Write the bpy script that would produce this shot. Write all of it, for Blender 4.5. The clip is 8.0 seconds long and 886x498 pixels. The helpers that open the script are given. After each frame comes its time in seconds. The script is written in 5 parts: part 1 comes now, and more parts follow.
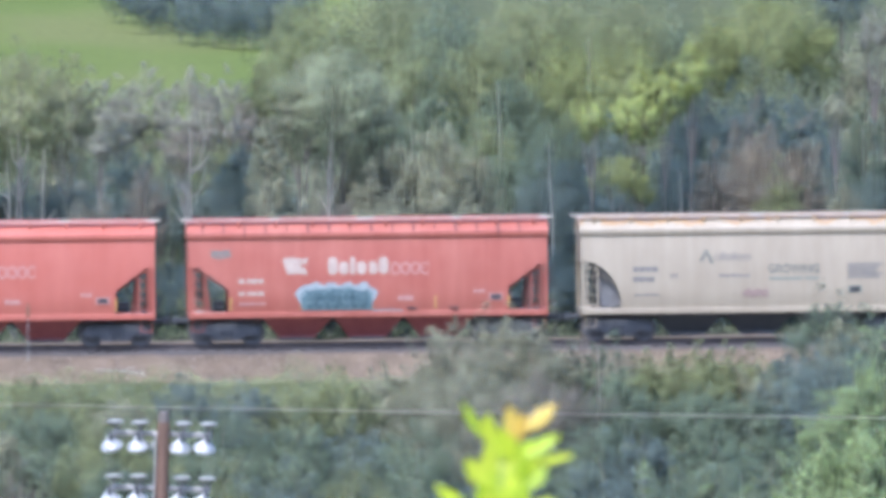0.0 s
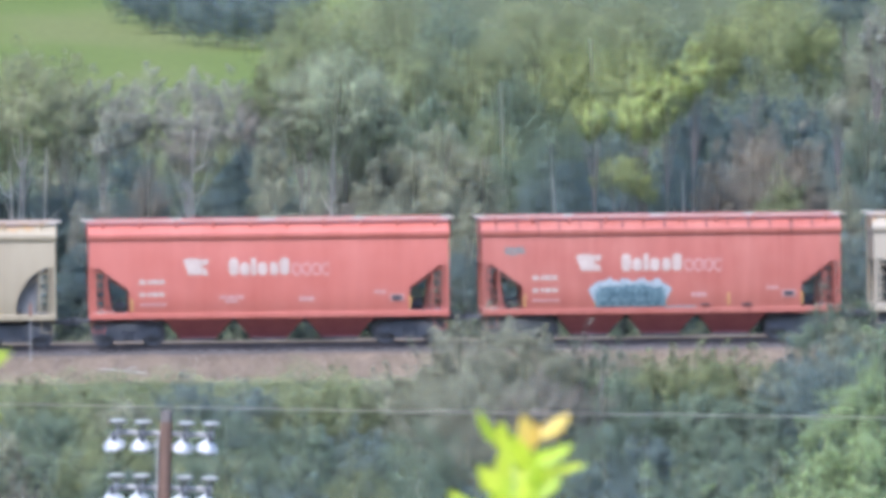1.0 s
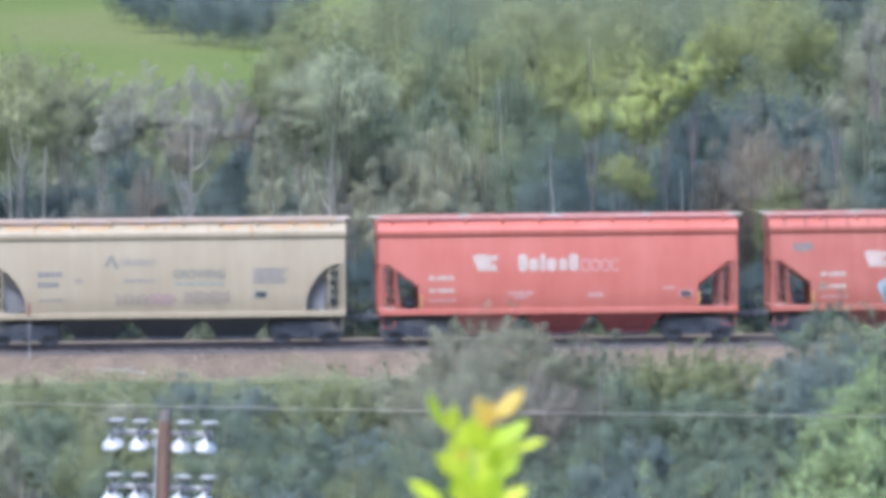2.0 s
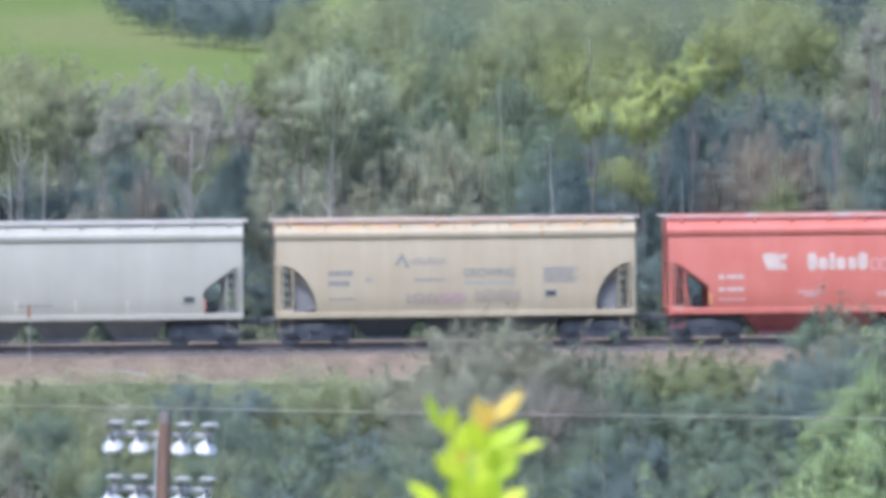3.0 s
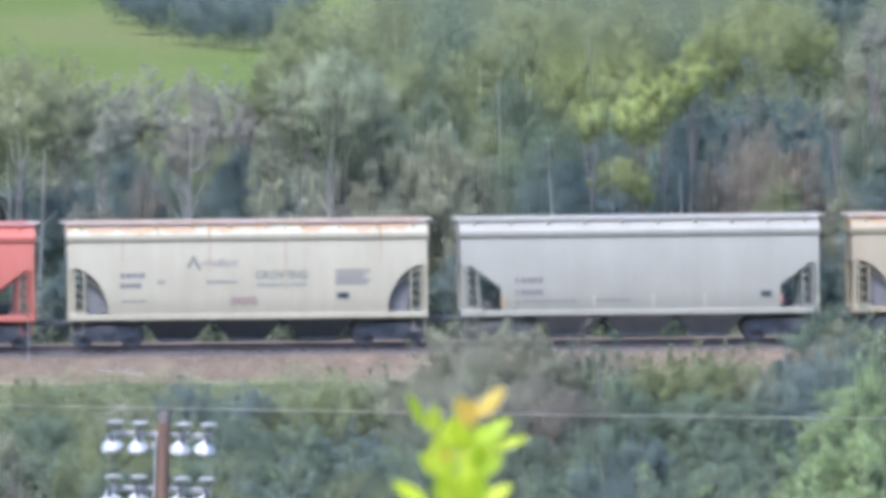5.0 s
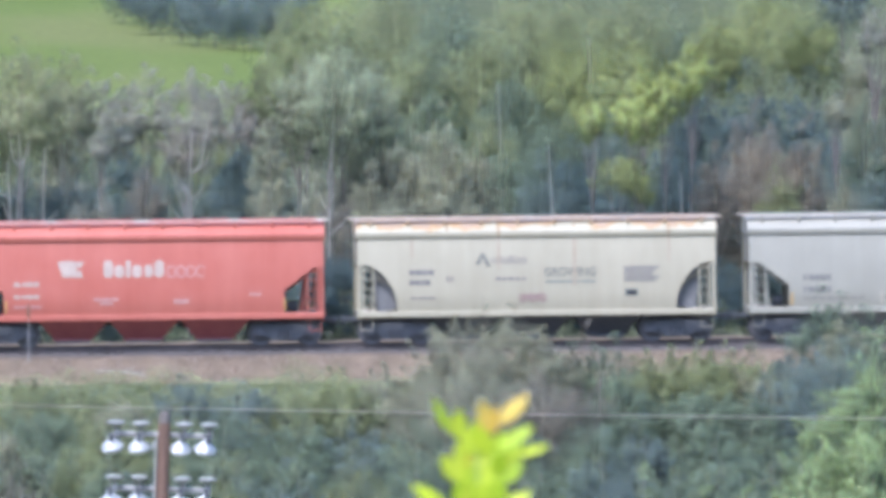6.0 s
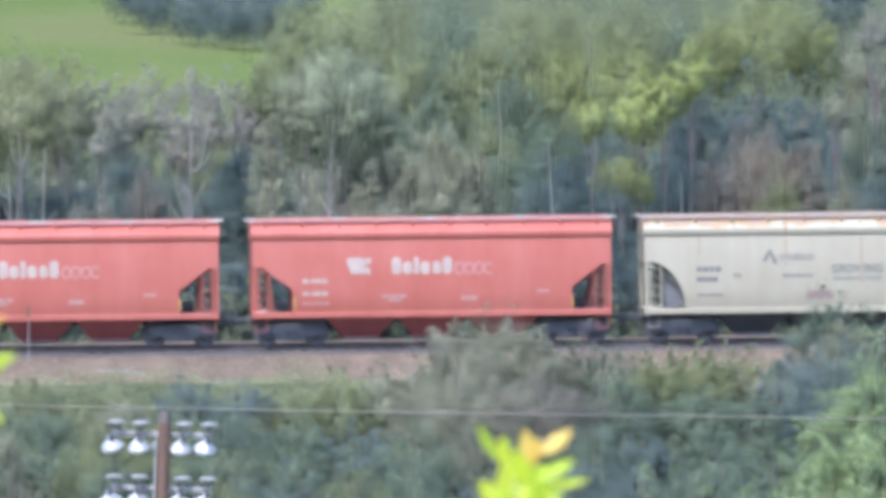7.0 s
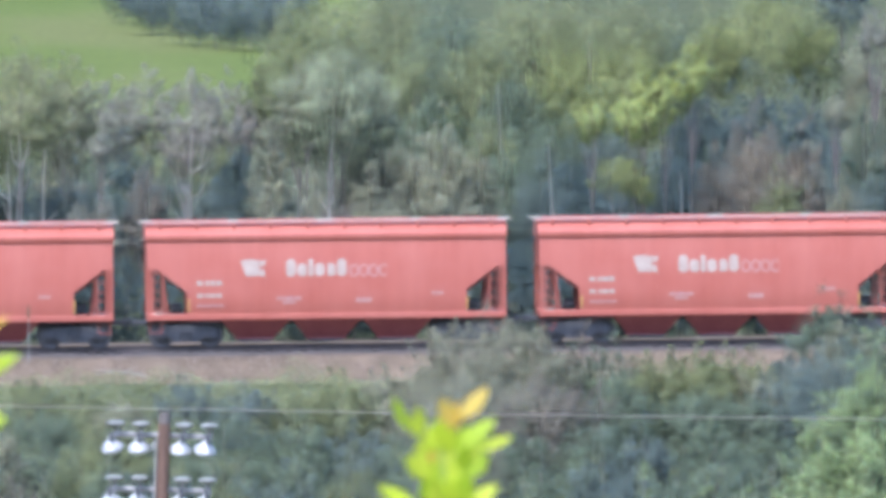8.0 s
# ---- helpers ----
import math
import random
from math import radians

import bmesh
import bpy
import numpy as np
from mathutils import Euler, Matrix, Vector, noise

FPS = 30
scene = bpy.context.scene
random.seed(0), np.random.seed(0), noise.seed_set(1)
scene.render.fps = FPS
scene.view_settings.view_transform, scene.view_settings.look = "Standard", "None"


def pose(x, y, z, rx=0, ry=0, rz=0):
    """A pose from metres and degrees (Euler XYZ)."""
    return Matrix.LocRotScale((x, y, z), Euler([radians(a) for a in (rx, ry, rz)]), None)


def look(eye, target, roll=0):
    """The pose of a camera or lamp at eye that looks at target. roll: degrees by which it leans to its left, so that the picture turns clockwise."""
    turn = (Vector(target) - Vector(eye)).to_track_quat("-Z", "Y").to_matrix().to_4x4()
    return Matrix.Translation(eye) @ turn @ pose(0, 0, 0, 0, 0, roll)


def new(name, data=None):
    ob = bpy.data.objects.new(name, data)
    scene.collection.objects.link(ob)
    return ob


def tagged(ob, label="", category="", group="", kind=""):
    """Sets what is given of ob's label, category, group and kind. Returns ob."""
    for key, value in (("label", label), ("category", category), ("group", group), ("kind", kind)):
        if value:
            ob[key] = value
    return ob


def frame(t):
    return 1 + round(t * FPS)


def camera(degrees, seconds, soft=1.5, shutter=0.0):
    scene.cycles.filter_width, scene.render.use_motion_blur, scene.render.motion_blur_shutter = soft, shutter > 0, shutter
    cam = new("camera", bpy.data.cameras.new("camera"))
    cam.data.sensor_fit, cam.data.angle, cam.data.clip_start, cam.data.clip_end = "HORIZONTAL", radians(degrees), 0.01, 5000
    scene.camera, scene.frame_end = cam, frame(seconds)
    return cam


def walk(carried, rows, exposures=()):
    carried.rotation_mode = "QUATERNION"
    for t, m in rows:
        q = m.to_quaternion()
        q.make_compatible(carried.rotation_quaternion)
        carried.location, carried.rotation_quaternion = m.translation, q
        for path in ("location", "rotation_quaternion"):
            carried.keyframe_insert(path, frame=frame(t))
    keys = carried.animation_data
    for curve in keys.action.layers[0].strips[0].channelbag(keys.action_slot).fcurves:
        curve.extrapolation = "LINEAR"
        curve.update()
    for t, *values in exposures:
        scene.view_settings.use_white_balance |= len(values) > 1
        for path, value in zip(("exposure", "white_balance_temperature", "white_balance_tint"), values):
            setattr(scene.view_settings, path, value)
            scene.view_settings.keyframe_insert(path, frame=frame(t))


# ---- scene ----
PSI, GRADE = 3.0, 0.53          # the track's bearing off square and its climb, degrees
EYE = (0.0, 0.0, 16.0)
STEP = 0.0030                   # degrees of one small step of the tripod's shake
SHAKE = [(0, -2, -1.5), (0.5, -2.5, 0), (1, 2.5, -2), (1.75, 1, -3), (2.5, -1, -4), (3, 0, 0), (3.5, 1, -3), (4, -1, -1),
         (4.75, -1.5, 0), (5.5, -2, 0), (6, -1, 0), (6.5, -0.5, 1), (7, -1, -0.5), (7.5, -2, 0), (8, -1, 1)]
cam = camera(4.695, 8.0, soft=5.0, shutter=0.12)
cam.data.dof.use_dof, cam.data.dof.focus_distance, cam.data.dof.aperture_fstop = True, 400.0, 15.0
walk(cam, [(t, pose(*EYE, 90 - 1.800 + dy * STEP, 0, dx * STEP)) for t, dx, dy in SHAKE], exposures=[(0, 1.11, 4968, 19.5), (8, 1.11, 4968, 19.5)])

# ---- light: a bright, hazy summer sky ----
SUN_EL, SUN_AZ = 58.0, 208.0    # azimuth clockwise from +y (from behind the camera, to its left)
world = bpy.data.worlds.new("world")
scene.world = world
world.use_nodes = True
nt = world.node_tree
sky = nt.nodes.new("ShaderNodeTexSky")
sky.sky_type, sky.sun_disc = "NISHITA", False
sky.sun_elevation, sky.sun_rotation = radians(SUN_EL), radians(SUN_AZ)
sky.air_density, sky.dust_density, sky.ozone_density = 1.3, 4.0, 1.6
nt.links.new(sky.outputs[0], nt.nodes["Background"].inputs[0])
nt.nodes["Background"].inputs[1].default_value = 0.15
sun_data = bpy.data.lights.new("sun", "SUN")
sun_data.energy, sun_data.angle, sun_data.color = 1.98, radians(14), (1.0, 0.91, 0.74)
sun = new("sun", sun_data)
sx, sy, sz = (math.sin(radians(SUN_AZ)) * math.cos(radians(SUN_EL)), math.cos(radians(SUN_AZ)) * math.cos(radians(SUN_EL)), math.sin(radians(SUN_EL)))
sun.matrix_world = look((sx * 100, sy * 100, sz * 100), (0, 0, 0))


# ---- materials ----
def base_mat(name, rough=0.6, metal=0.0, spec=0.5):
    m = bpy.data.materials.new(name)
    m.use_nodes = True
    p = m.node_tree.nodes["Principled BSDF"]
    p.inputs["Roughness"].default_value, p.inputs["Metallic"].default_value = rough, metal
    p.inputs["Specular IOR Level"].default_value = spec
    return m, m.node_tree, p


def node(nt, kind, **values):
    n = nt.nodes.new(kind)
    for key, value in values.items():
        n.inputs[key].default_value = value
    return n


def noise_tex(nt, scale, detail=4.0, stretch=(1, 1, 1)):
    co, mp = nt.nodes.new("ShaderNodeTexCoord"), nt.nodes.new("ShaderNodeMapping")
    mp.inputs["Scale"].default_value = stretch
    n = node(nt, "ShaderNodeTexNoise", Scale=scale, Detail=detail)
    nt.links.new(co.outputs["Object"], mp.inputs["Vector"])
    nt.links.new(mp.outputs[0], n.inputs["Vector"])
    return n.outputs["Fac"]


def ramp(nt, fac, *stops):
    r = nt.nodes.new("ShaderNodeValToRGB")
    while len(r.color_ramp.elements) < len(stops):
        r.color_ramp.elements.new(0.5)
    for e, (at, c) in zip(r.color_ramp.elements, stops):
        e.position, e.color = at, (*c, 1) if len(c) == 3 else c
    nt.links.new(fac, r.inputs[0])
    return r.outputs[0]


def mix(nt, a, b, fac, mode="MIX"):
    n = nt.nodes.new("ShaderNodeMix")
    n.data_type, n.blend_type = "RGBA", mode
    for sock, v in ((n.inputs[0], fac), (n.inputs[6], a), (n.inputs[7], b)):
        if hasattr(v, "links"):
            nt.links.new(v, sock)
        else:
            sock.default_value = v if not isinstance(v, tuple) or len(v) == 4 else (*v, 1)
    return n.outputs[2]


def bump(nt, p, height, strength=0.3, dist=0.02):
    b = node(nt, "ShaderNodeBump", Strength=strength, Distance=dist)
    nt.links.new(height, b.inputs["Height"])
    nt.links.new(b.outputs[0], p.inputs["Normal"])


def surface(name, dark, light, scale=3.0, rough=0.7, metal=0.0, relief=0.3, dist=0.02, fine=6.0, stretch=(1, 1, 1), spec=0.4):
    """A worn surface with blotches at one scale and grain at a finer one."""
    m, nt, p = base_mat(name, rough, metal, spec)
    a, b = noise_tex(nt, scale, 5, stretch), noise_tex(nt, scale * fine, 3, stretch)
    c = ramp(nt, a, (0.3, dark), (0.7, light))
    c = mix(nt, c, ramp(nt, b, (0.3, (0.75, 0.75, 0.75)), (0.7, (1.15, 1.15, 1.15))), 0.7, "MULTIPLY")
    nt.links.new(c, p.inputs["Base Color"])
    if relief:
        bump(nt, p, b, relief, dist)
    return m


GAPS = 0.68


def leaf_mat(name, dark, mid, light, thin=0.5, massed=True):
    """Leaves; massed ones take the soft outward normals of their crown."""
    m, nt, p = base_mat(name, 0.6 if massed else 0.46, 0, 0.5 if massed else 0.35)
    own = nt.nodes.new("ShaderNodeNewGeometry").outputs["Random Per Island"] if massed else nt.nodes.new("ShaderNodeObjectInfo").outputs["Random"]
    c = ramp(nt, own, (-0.0, dark), (0.5, mid), (1.0, light))
    c = mix(nt, c, ramp(nt, noise_tex(nt, 0.9, 3), (0.35, (0.74, 0.77, 0.86)), (0.65, (1.22, 1.18, 1.15))), 0.5, "MULTIPLY")
    nt.links.new(c, p.inputs["Base Color"])
    t = nt.nodes.new("ShaderNodeBsdfTranslucent")
    nt.links.new(c, t.inputs[0])
    if massed:
        at = nt.nodes.new("ShaderNodeAttribute")
        at.attribute_name = "crown_normal"
        nt.links.new(at.outputs["Vector"], p.inputs["Normal"])
        nt.links.new(at.outputs["Vector"], t.inputs["Normal"])
    s = nt.nodes.new("ShaderNodeMixShader")
    s.inputs[0].default_value = thin
    nt.links.new(p.outputs[0], s.inputs[1])
    nt.links.new(t.outputs[0], s.inputs[2])
    if massed:      # a spray of small leaves lets more than half of the view through
        g = nt.nodes.new("ShaderNodeBsdfTransparent")
        spray = nt.nodes.new("ShaderNodeMixShader")
        spray.inputs[0].default_value = GAPS
        nt.links.new(s.outputs[0], spray.inputs[1])
        nt.links.new(g.outputs[0], spray.inputs[2])
        s = spray
    nt.links.new(s.outputs[0], nt.nodes["Material Output"].inputs[0])
    return m


def paint(name, colour, faded, rust=0.0, rough=0.5, grime=(0.7, 0.66, 0.6)):
    """Old railway-car paint: faded blotches, streaks that run down, and rust in patches."""
    m, nt, p = base_mat(name, rough, 0, 0.3)
    c = ramp(nt, noise_tex(nt, 0.55, 4), (0.3, colour), (0.7, faded))
    streak = noise_tex(nt, 3.2, 5, (1, 1, 0.07))
    c = mix(nt, c, ramp(nt, streak, (0.38, grime), (0.62, (1.06, 1.06, 1.06))), 0.20, "MULTIPLY")
    if rust:
        sep, co = nt.nodes.new("ShaderNodeSeparateXYZ"), nt.nodes.new("ShaderNodeTexCoord")
        nt.links.new(co.outputs["Object"], sep.inputs[0])
        # rust creeps down from the seam under the walkway, and a few faint runs mark the side
        climb = node_math(nt, "MULTIPLY", node_math(nt, "SUBTRACT", sep.outputs[2], 4.30), 1.3)
        spread = node_math(nt, "ADD", node_math(nt, "SUBTRACT", node_math(nt, "MULTIPLY", noise_tex(nt, 0.8, 6, (1, 0.4, 0.5)), 2.6), 0.86), climb)
        c = mix(nt, c, (0.36, 0.205, 0.065), ramp(nt, spread, (0.55 - 0.12 * rust, (0, 0, 0)), (0.74 - 0.14 * rust, (0.9, 0.9, 0.9))))
        c = mix(nt, c, (0.335, 0.255, 0.185), ramp(nt, node_math(nt, "SUBTRACT", spread, 0.13), (0.58 - 0.14 * rust, (0, 0, 0)), (0.68 - 0.14 * rust, (0.8, 0.8, 0.8))))
        runs = ramp(nt, noise_tex(nt, 2.4, 3, (1, 1, 0.02)), (0.66, (0, 0, 0)), (0.74, (0.16, 0.16, 0.16)))
        c = mix(nt, c, (0.33, 0.215, 0.13), runs)
    nt.links.new(c, p.inputs["Base Color"])
    bump(nt, p, noise_tex(nt, 1.1, 2), 0.15, 0.03)
    return m


def node_math(nt, op, a, b):
    n = nt.nodes.new("ShaderNodeMath")
    n.operation = op
    for sock, v in zip(n.inputs, (a, b)):
        if hasattr(v, "links"):
            nt.links.new(v, sock)
        else:
            sock.default_value = v
    return n.outputs[0]


M_RED = paint("red_paint", (0.380, 0.109, 0.073), (0.423, 0.140, 0.099), grime=(0.82, 0.78, 0.78))
M_RED_OLD = paint("old_red_paint", (0.336, 0.100, 0.068), (0.384, 0.138, 0.096), grime=(0.62, 0.5, 0.48))
M_RED_DARK = surface("red_hopper_steel", (0.370, 0.108, 0.104), (0.430, 0.140, 0.130), 1.4, 0.6)
M_WHITE = paint("white_paint", (0.352, 0.316, 0.217), (0.398, 0.358, 0.250), rust=1.0, grime=(0.84, 0.82, 0.78))
M_TAN = paint("dusty_tan_paint", (0.300, 0.247, 0.155), (0.341, 0.287, 0.183), rust=0.35, grime=(0.78, 0.74, 0.7))
M_GREY = paint("grey_white_paint", (0.333, 0.279, 0.196), (0.383, 0.326, 0.231), rust=0.3)
M_BLUEWHITE = paint("cool_white_paint", (0.283, 0.266, 0.207), (0.322, 0.302, 0.235), grime=(0.86, 0.86, 0.86))
# running gear (and M_TREAD wheels): steel colour lightened to imitate haze
M_STEEL = surface("haze_pale_gear_steel", (0.094, 0.097, 0.104), (0.115, 0.117, 0.122), 4, 0.75, 0.0, spec=0.2)
# end panels: shade of the recess is put into this darker grey
M_END = surface("shaded_end_steel", (0.150, 0.146, 0.140), (0.200, 0.194, 0.182), 2, 0.8, spec=0.2)
M_TREAD = surface("worn_wheel_steel", (0.10, 0.098, 0.10), (0.14, 0.136, 0.136), 6, 0.6, 0.1)
M_WALK = surface("galvanised_grating", (0.38, 0.33, 0.26), (0.48, 0.42, 0.335), 1.2, 0.8, 0.0, spec=0.15)
M_WALK_OLD = surface("rust_washed_grating", (0.32, 0.25, 0.19), (0.48, 0.41, 0.32), 0.9, 0.8, 0.0, spec=0.15)
M_MARK_W = surface("white_marking_paint", (0.38, 0.295, 0.23), (0.47, 0.375, 0.30), 3, 0.5, relief=0)
M_MARK_W2 = surface("thin_white_marking", (0.42, 0.22, 0.185), (0.47, 0.27, 0.23), 3, 0.5, relief=0)
M_MARK_D = surface("grey_marking_paint", (0.150, 0.140, 0.122), (0.205, 0.190, 0.168), 6, 0.5, relief=0)
M_MARK_F = surface("faded_marking_paint", (0.180, 0.163, 0.138), (0.240, 0.216, 0.180), 6, 0.5, relief=0)
M_MARK_G = surface("dark_green_marking", (0.150, 0.150, 0.118), (0.195, 0.192, 0.150), 6, 0.5, relief=0)
M_MARK_LG = surface("pale_green_marking", (0.225, 0.225, 0.170), (0.255, 0.255, 0.195), 6, 0.5, relief=0)
M_SMEAR = surface("faint_grey_smear", (0.235, 0.190, 0.135), (0.265, 0.218, 0.155), 5, 0.6, relief=0)
M_MARK_R = surface("faded_red_spray", (0.265, 0.185, 0.150), (0.300, 0.220, 0.180), 5, 0.6, relief=0)
M_YELLOW = surface("yellow_reflector", (0.46, 0.27, 0.07), (0.54, 0.33, 0.10), 9, 0.4, relief=0)
M_YELLOW_OLD = surface("faded_yellow_reflector", (0.42, 0.36, 0.26), (0.46, 0.40, 0.30), 9, 0.5, relief=0)
M_ORANGE = surface("orange_reflector", (0.42, 0.19, 0.12), (0.48, 0.24, 0.16), 9, 0.4, relief=0)
M_CYAN = surface("pale_cyan_spray", (0.25, 0.285, 0.285), (0.34, 0.375, 0.365), 4.2, 0.5, relief=0)
M_BLUE = surface("mid_blue_spray", (0.105, 0.165, 0.175), (0.185, 0.250, 0.250), 3.6, 0.5, relief=0)
M_TEAL = surface("teal_spray", (0.050, 0.090, 0.100), (0.085, 0.135, 0.145), 3, 0.5, relief=0)
M_PLATE = surface("dark_plate", (0.03, 0.03, 0.035), (0.06, 0.06, 0.06), 9, 0.5)
# rail colour also lightened to imitate haze
M_RAIL = surface("rail_steel", (0.075, 0.064, 0.060), (0.110, 0.092, 0.085), 3, 0.7, 0.1)
def ballast_mat():
    m, nt, p = base_mat("ballast_gravel", 0.95, 0, 0.3)
    c = ramp(nt, noise_tex(nt, 0.9, 5), (0.3, (0.110, 0.086, 0.055)), (0.7, (0.186, 0.140, 0.092)))
    c = mix(nt, c, ramp(nt, noise_tex(nt, 11, 4), (0.3, (0.7, 0.7, 0.7)), (0.7, (1.2, 1.2, 1.2))), 0.8, "MULTIPLY")
    sep, co = nt.nodes.new("ShaderNodeSeparateXYZ"), nt.nodes.new("ShaderNodeTexCoord")
    nt.links.new(co.outputs["Object"], sep.inputs[0])
    off = node_math(nt, "ABSOLUTE", node_math(nt, "ADD", sep.outputs[1], 0.6), 0)
    off = node_math(nt, "ADD", off, node_math(nt, "MULTIPLY", noise_tex(nt, 2.5, 3), 0.4))
    # dark strip: oil stain, with the shade under the cars put into the colour
    oily_shade = ramp(nt, node_math(nt, "MULTIPLY", off, 0.25), (0.30, (1, 1, 1)), (0.42, (0, 0, 0)))
    c = mix(nt, c, (0.085, 0.076, 0.070), oily_shade)
    nt.links.new(c, p.inputs["Base Color"])
    bump(nt, p, noise_tex(nt, 11, 3), 1.0, 0.06)
    return m


# sleeper timber paled in colour to imitate haze
M_TIE = surface("creosoted_timber", (0.075, 0.064, 0.056), (0.120, 0.102, 0.090), 3, 0.9, stretch=(5, 0.6, 5))
M_BALLAST = ballast_mat()
M_POLE = surface("weathered_pole_timber", (0.13, 0.080, 0.055), (0.22, 0.130, 0.088), 2.5, 0.85, stretch=(4, 4, 0.4))
M_ARM = surface("grey_crossarm_timber", (0.30, 0.285, 0.26), (0.42, 0.40, 0.37), 3, 0.8, stretch=(0.5, 4, 4))
M_ALU = surface("bright_reflector_aluminium", (0.24, 0.235, 0.22), (0.80, 0.79, 0.75), 8, 0.36, 0.5, relief=0.5, dist=0.05)
M_CAPS = surface("pale_ballast_housing", (0.21, 0.21, 0.185), (0.30, 0.298, 0.268), 5, 0.65)
M_LENS, _nt, _p = base_mat("lamp_glass", 0.12, 0, 0.5)
_p.inputs["Base Color"].default_value, _p.inputs["Transmission Weight"].default_value = (0.92, 0.90, 0.85, 1), 0.35
M_STREAK_DARK = surface("dark_rust_run", (0.155, 0.062, 0.050), (0.210, 0.080, 0.064), 7, 0.85, relief=0)
M_STREAK = surface("rust_run", (0.27, 0.175, 0.085), (0.34, 0.25, 0.14), 7, 0.85, relief=0)
M_STREAK_PALE = surface("faint_rust_run", (0.335, 0.265, 0.175), (0.375, 0.315, 0.225), 2, 0.85, relief=0)
M_WIRE = surface("grey_cable", (0.26, 0.225, 0.19), (0.36, 0.32, 0.28), 5, 0.6)
M_RUST = surface("rusty_post", (0.16, 0.08, 0.05), (0.26, 0.13, 0.08), 6, 0.8)
M_DRY = surface("bleached_dead_wood", (0.30, 0.27, 0.23), (0.42, 0.38, 0.33), 4, 0.9)
M_BARK_PALE = surface("pale_aspen_bark", (0.19, 0.175, 0.145), (0.31, 0.285, 0.24), 2, 0.85, stretch=(1, 1, 0.5))
M_BARK = surface("grey_bark", (0.12, 0.10, 0.085), (0.22, 0.19, 0.165), 2, 0.9, stretch=(2, 2, 0.4))
M_STEM = surface("green_stem", (0.25, 0.34, 0.06), (0.34, 0.44, 0.10), 30, 0.5)

# leaf colours are raised, greyed and blued: haze mixed into the base colour
LEAF = {
    "green": leaf_mat("green_leaves", (0.246, 0.284, 0.121), (0.307, 0.341, 0.143), (0.391, 0.413, 0.179)),
    "dull": leaf_mat("dull_green_leaves", (0.354, 0.365, 0.224), (0.430, 0.435, 0.266), (0.523, 0.508, 0.320)),
    "birch": leaf_mat("airy_green_leaves", (0.285, 0.304, 0.147), (0.348, 0.363, 0.175), (0.423, 0.420, 0.211)),
    "willow": leaf_mat("silvery_leaves", (0.359, 0.355, 0.247), (0.429, 0.417, 0.291), (0.497, 0.492, 0.368)),
    "dark": leaf_mat("dark_green_leaves", (0.173, 0.221, 0.179), (0.211, 0.266, 0.213), (0.262, 0.318, 0.251)),
    "blue": leaf_mat("blue_green_leaves", (0.180, 0.233, 0.140), (0.219, 0.277, 0.164), (0.271, 0.328, 0.191)),
    # leaf colour darkened to stand in for shade in hollows and gaps
    "shade": leaf_mat("shade_green_leaves", (0.096, 0.139, 0.122), (0.120, 0.168, 0.147), (0.150, 0.204, 0.176)),
    "yellow": leaf_mat("yellow_green_leaves", (0.426, 0.496, 0.140), (0.524, 0.583, 0.166), (0.624, 0.670, 0.225)),
    "lime": leaf_mat("light_green_leaves", (0.266, 0.302, 0.099), (0.336, 0.375, 0.122), (0.434, 0.466, 0.162)),
    "brown": leaf_mat("brownish_leaves", (0.349, 0.301, 0.206), (0.392, 0.340, 0.231), (0.442, 0.378, 0.261)),
    "twig": leaf_mat("dry_grey_leaves", (0.292, 0.262, 0.190), (0.348, 0.310, 0.225), (0.419, 0.368, 0.268)),
    "olive": leaf_mat("grey_olive_leaves", (0.311, 0.316, 0.191), (0.369, 0.369, 0.228), (0.436, 0.430, 0.267)),
    "poplar": leaf_mat("bright_poplar_leaves", (0.299, 0.394, 0.143), (0.413, 0.515, 0.200), (0.598, 0.687, 0.357)),
    "aspen": leaf_mat("thin_aspen_leaves", (0.372, 0.412, 0.228), (0.447, 0.491, 0.276), (0.546, 0.576, 0.332)),
}
M_SPRIG = leaf_mat("sunlit_young_leaves", (0.42, 0.55, 0.010), (0.60, 0.69, 0.014), (0.74, 0.78, 0.06), 0.45, False)
M_SPRIG_O = leaf_mat("orange_young_leaves", (0.66, 0.37, 0.03), (0.72, 0.45, 0.04), (0.78, 0.56, 0.09), 0.35, False)


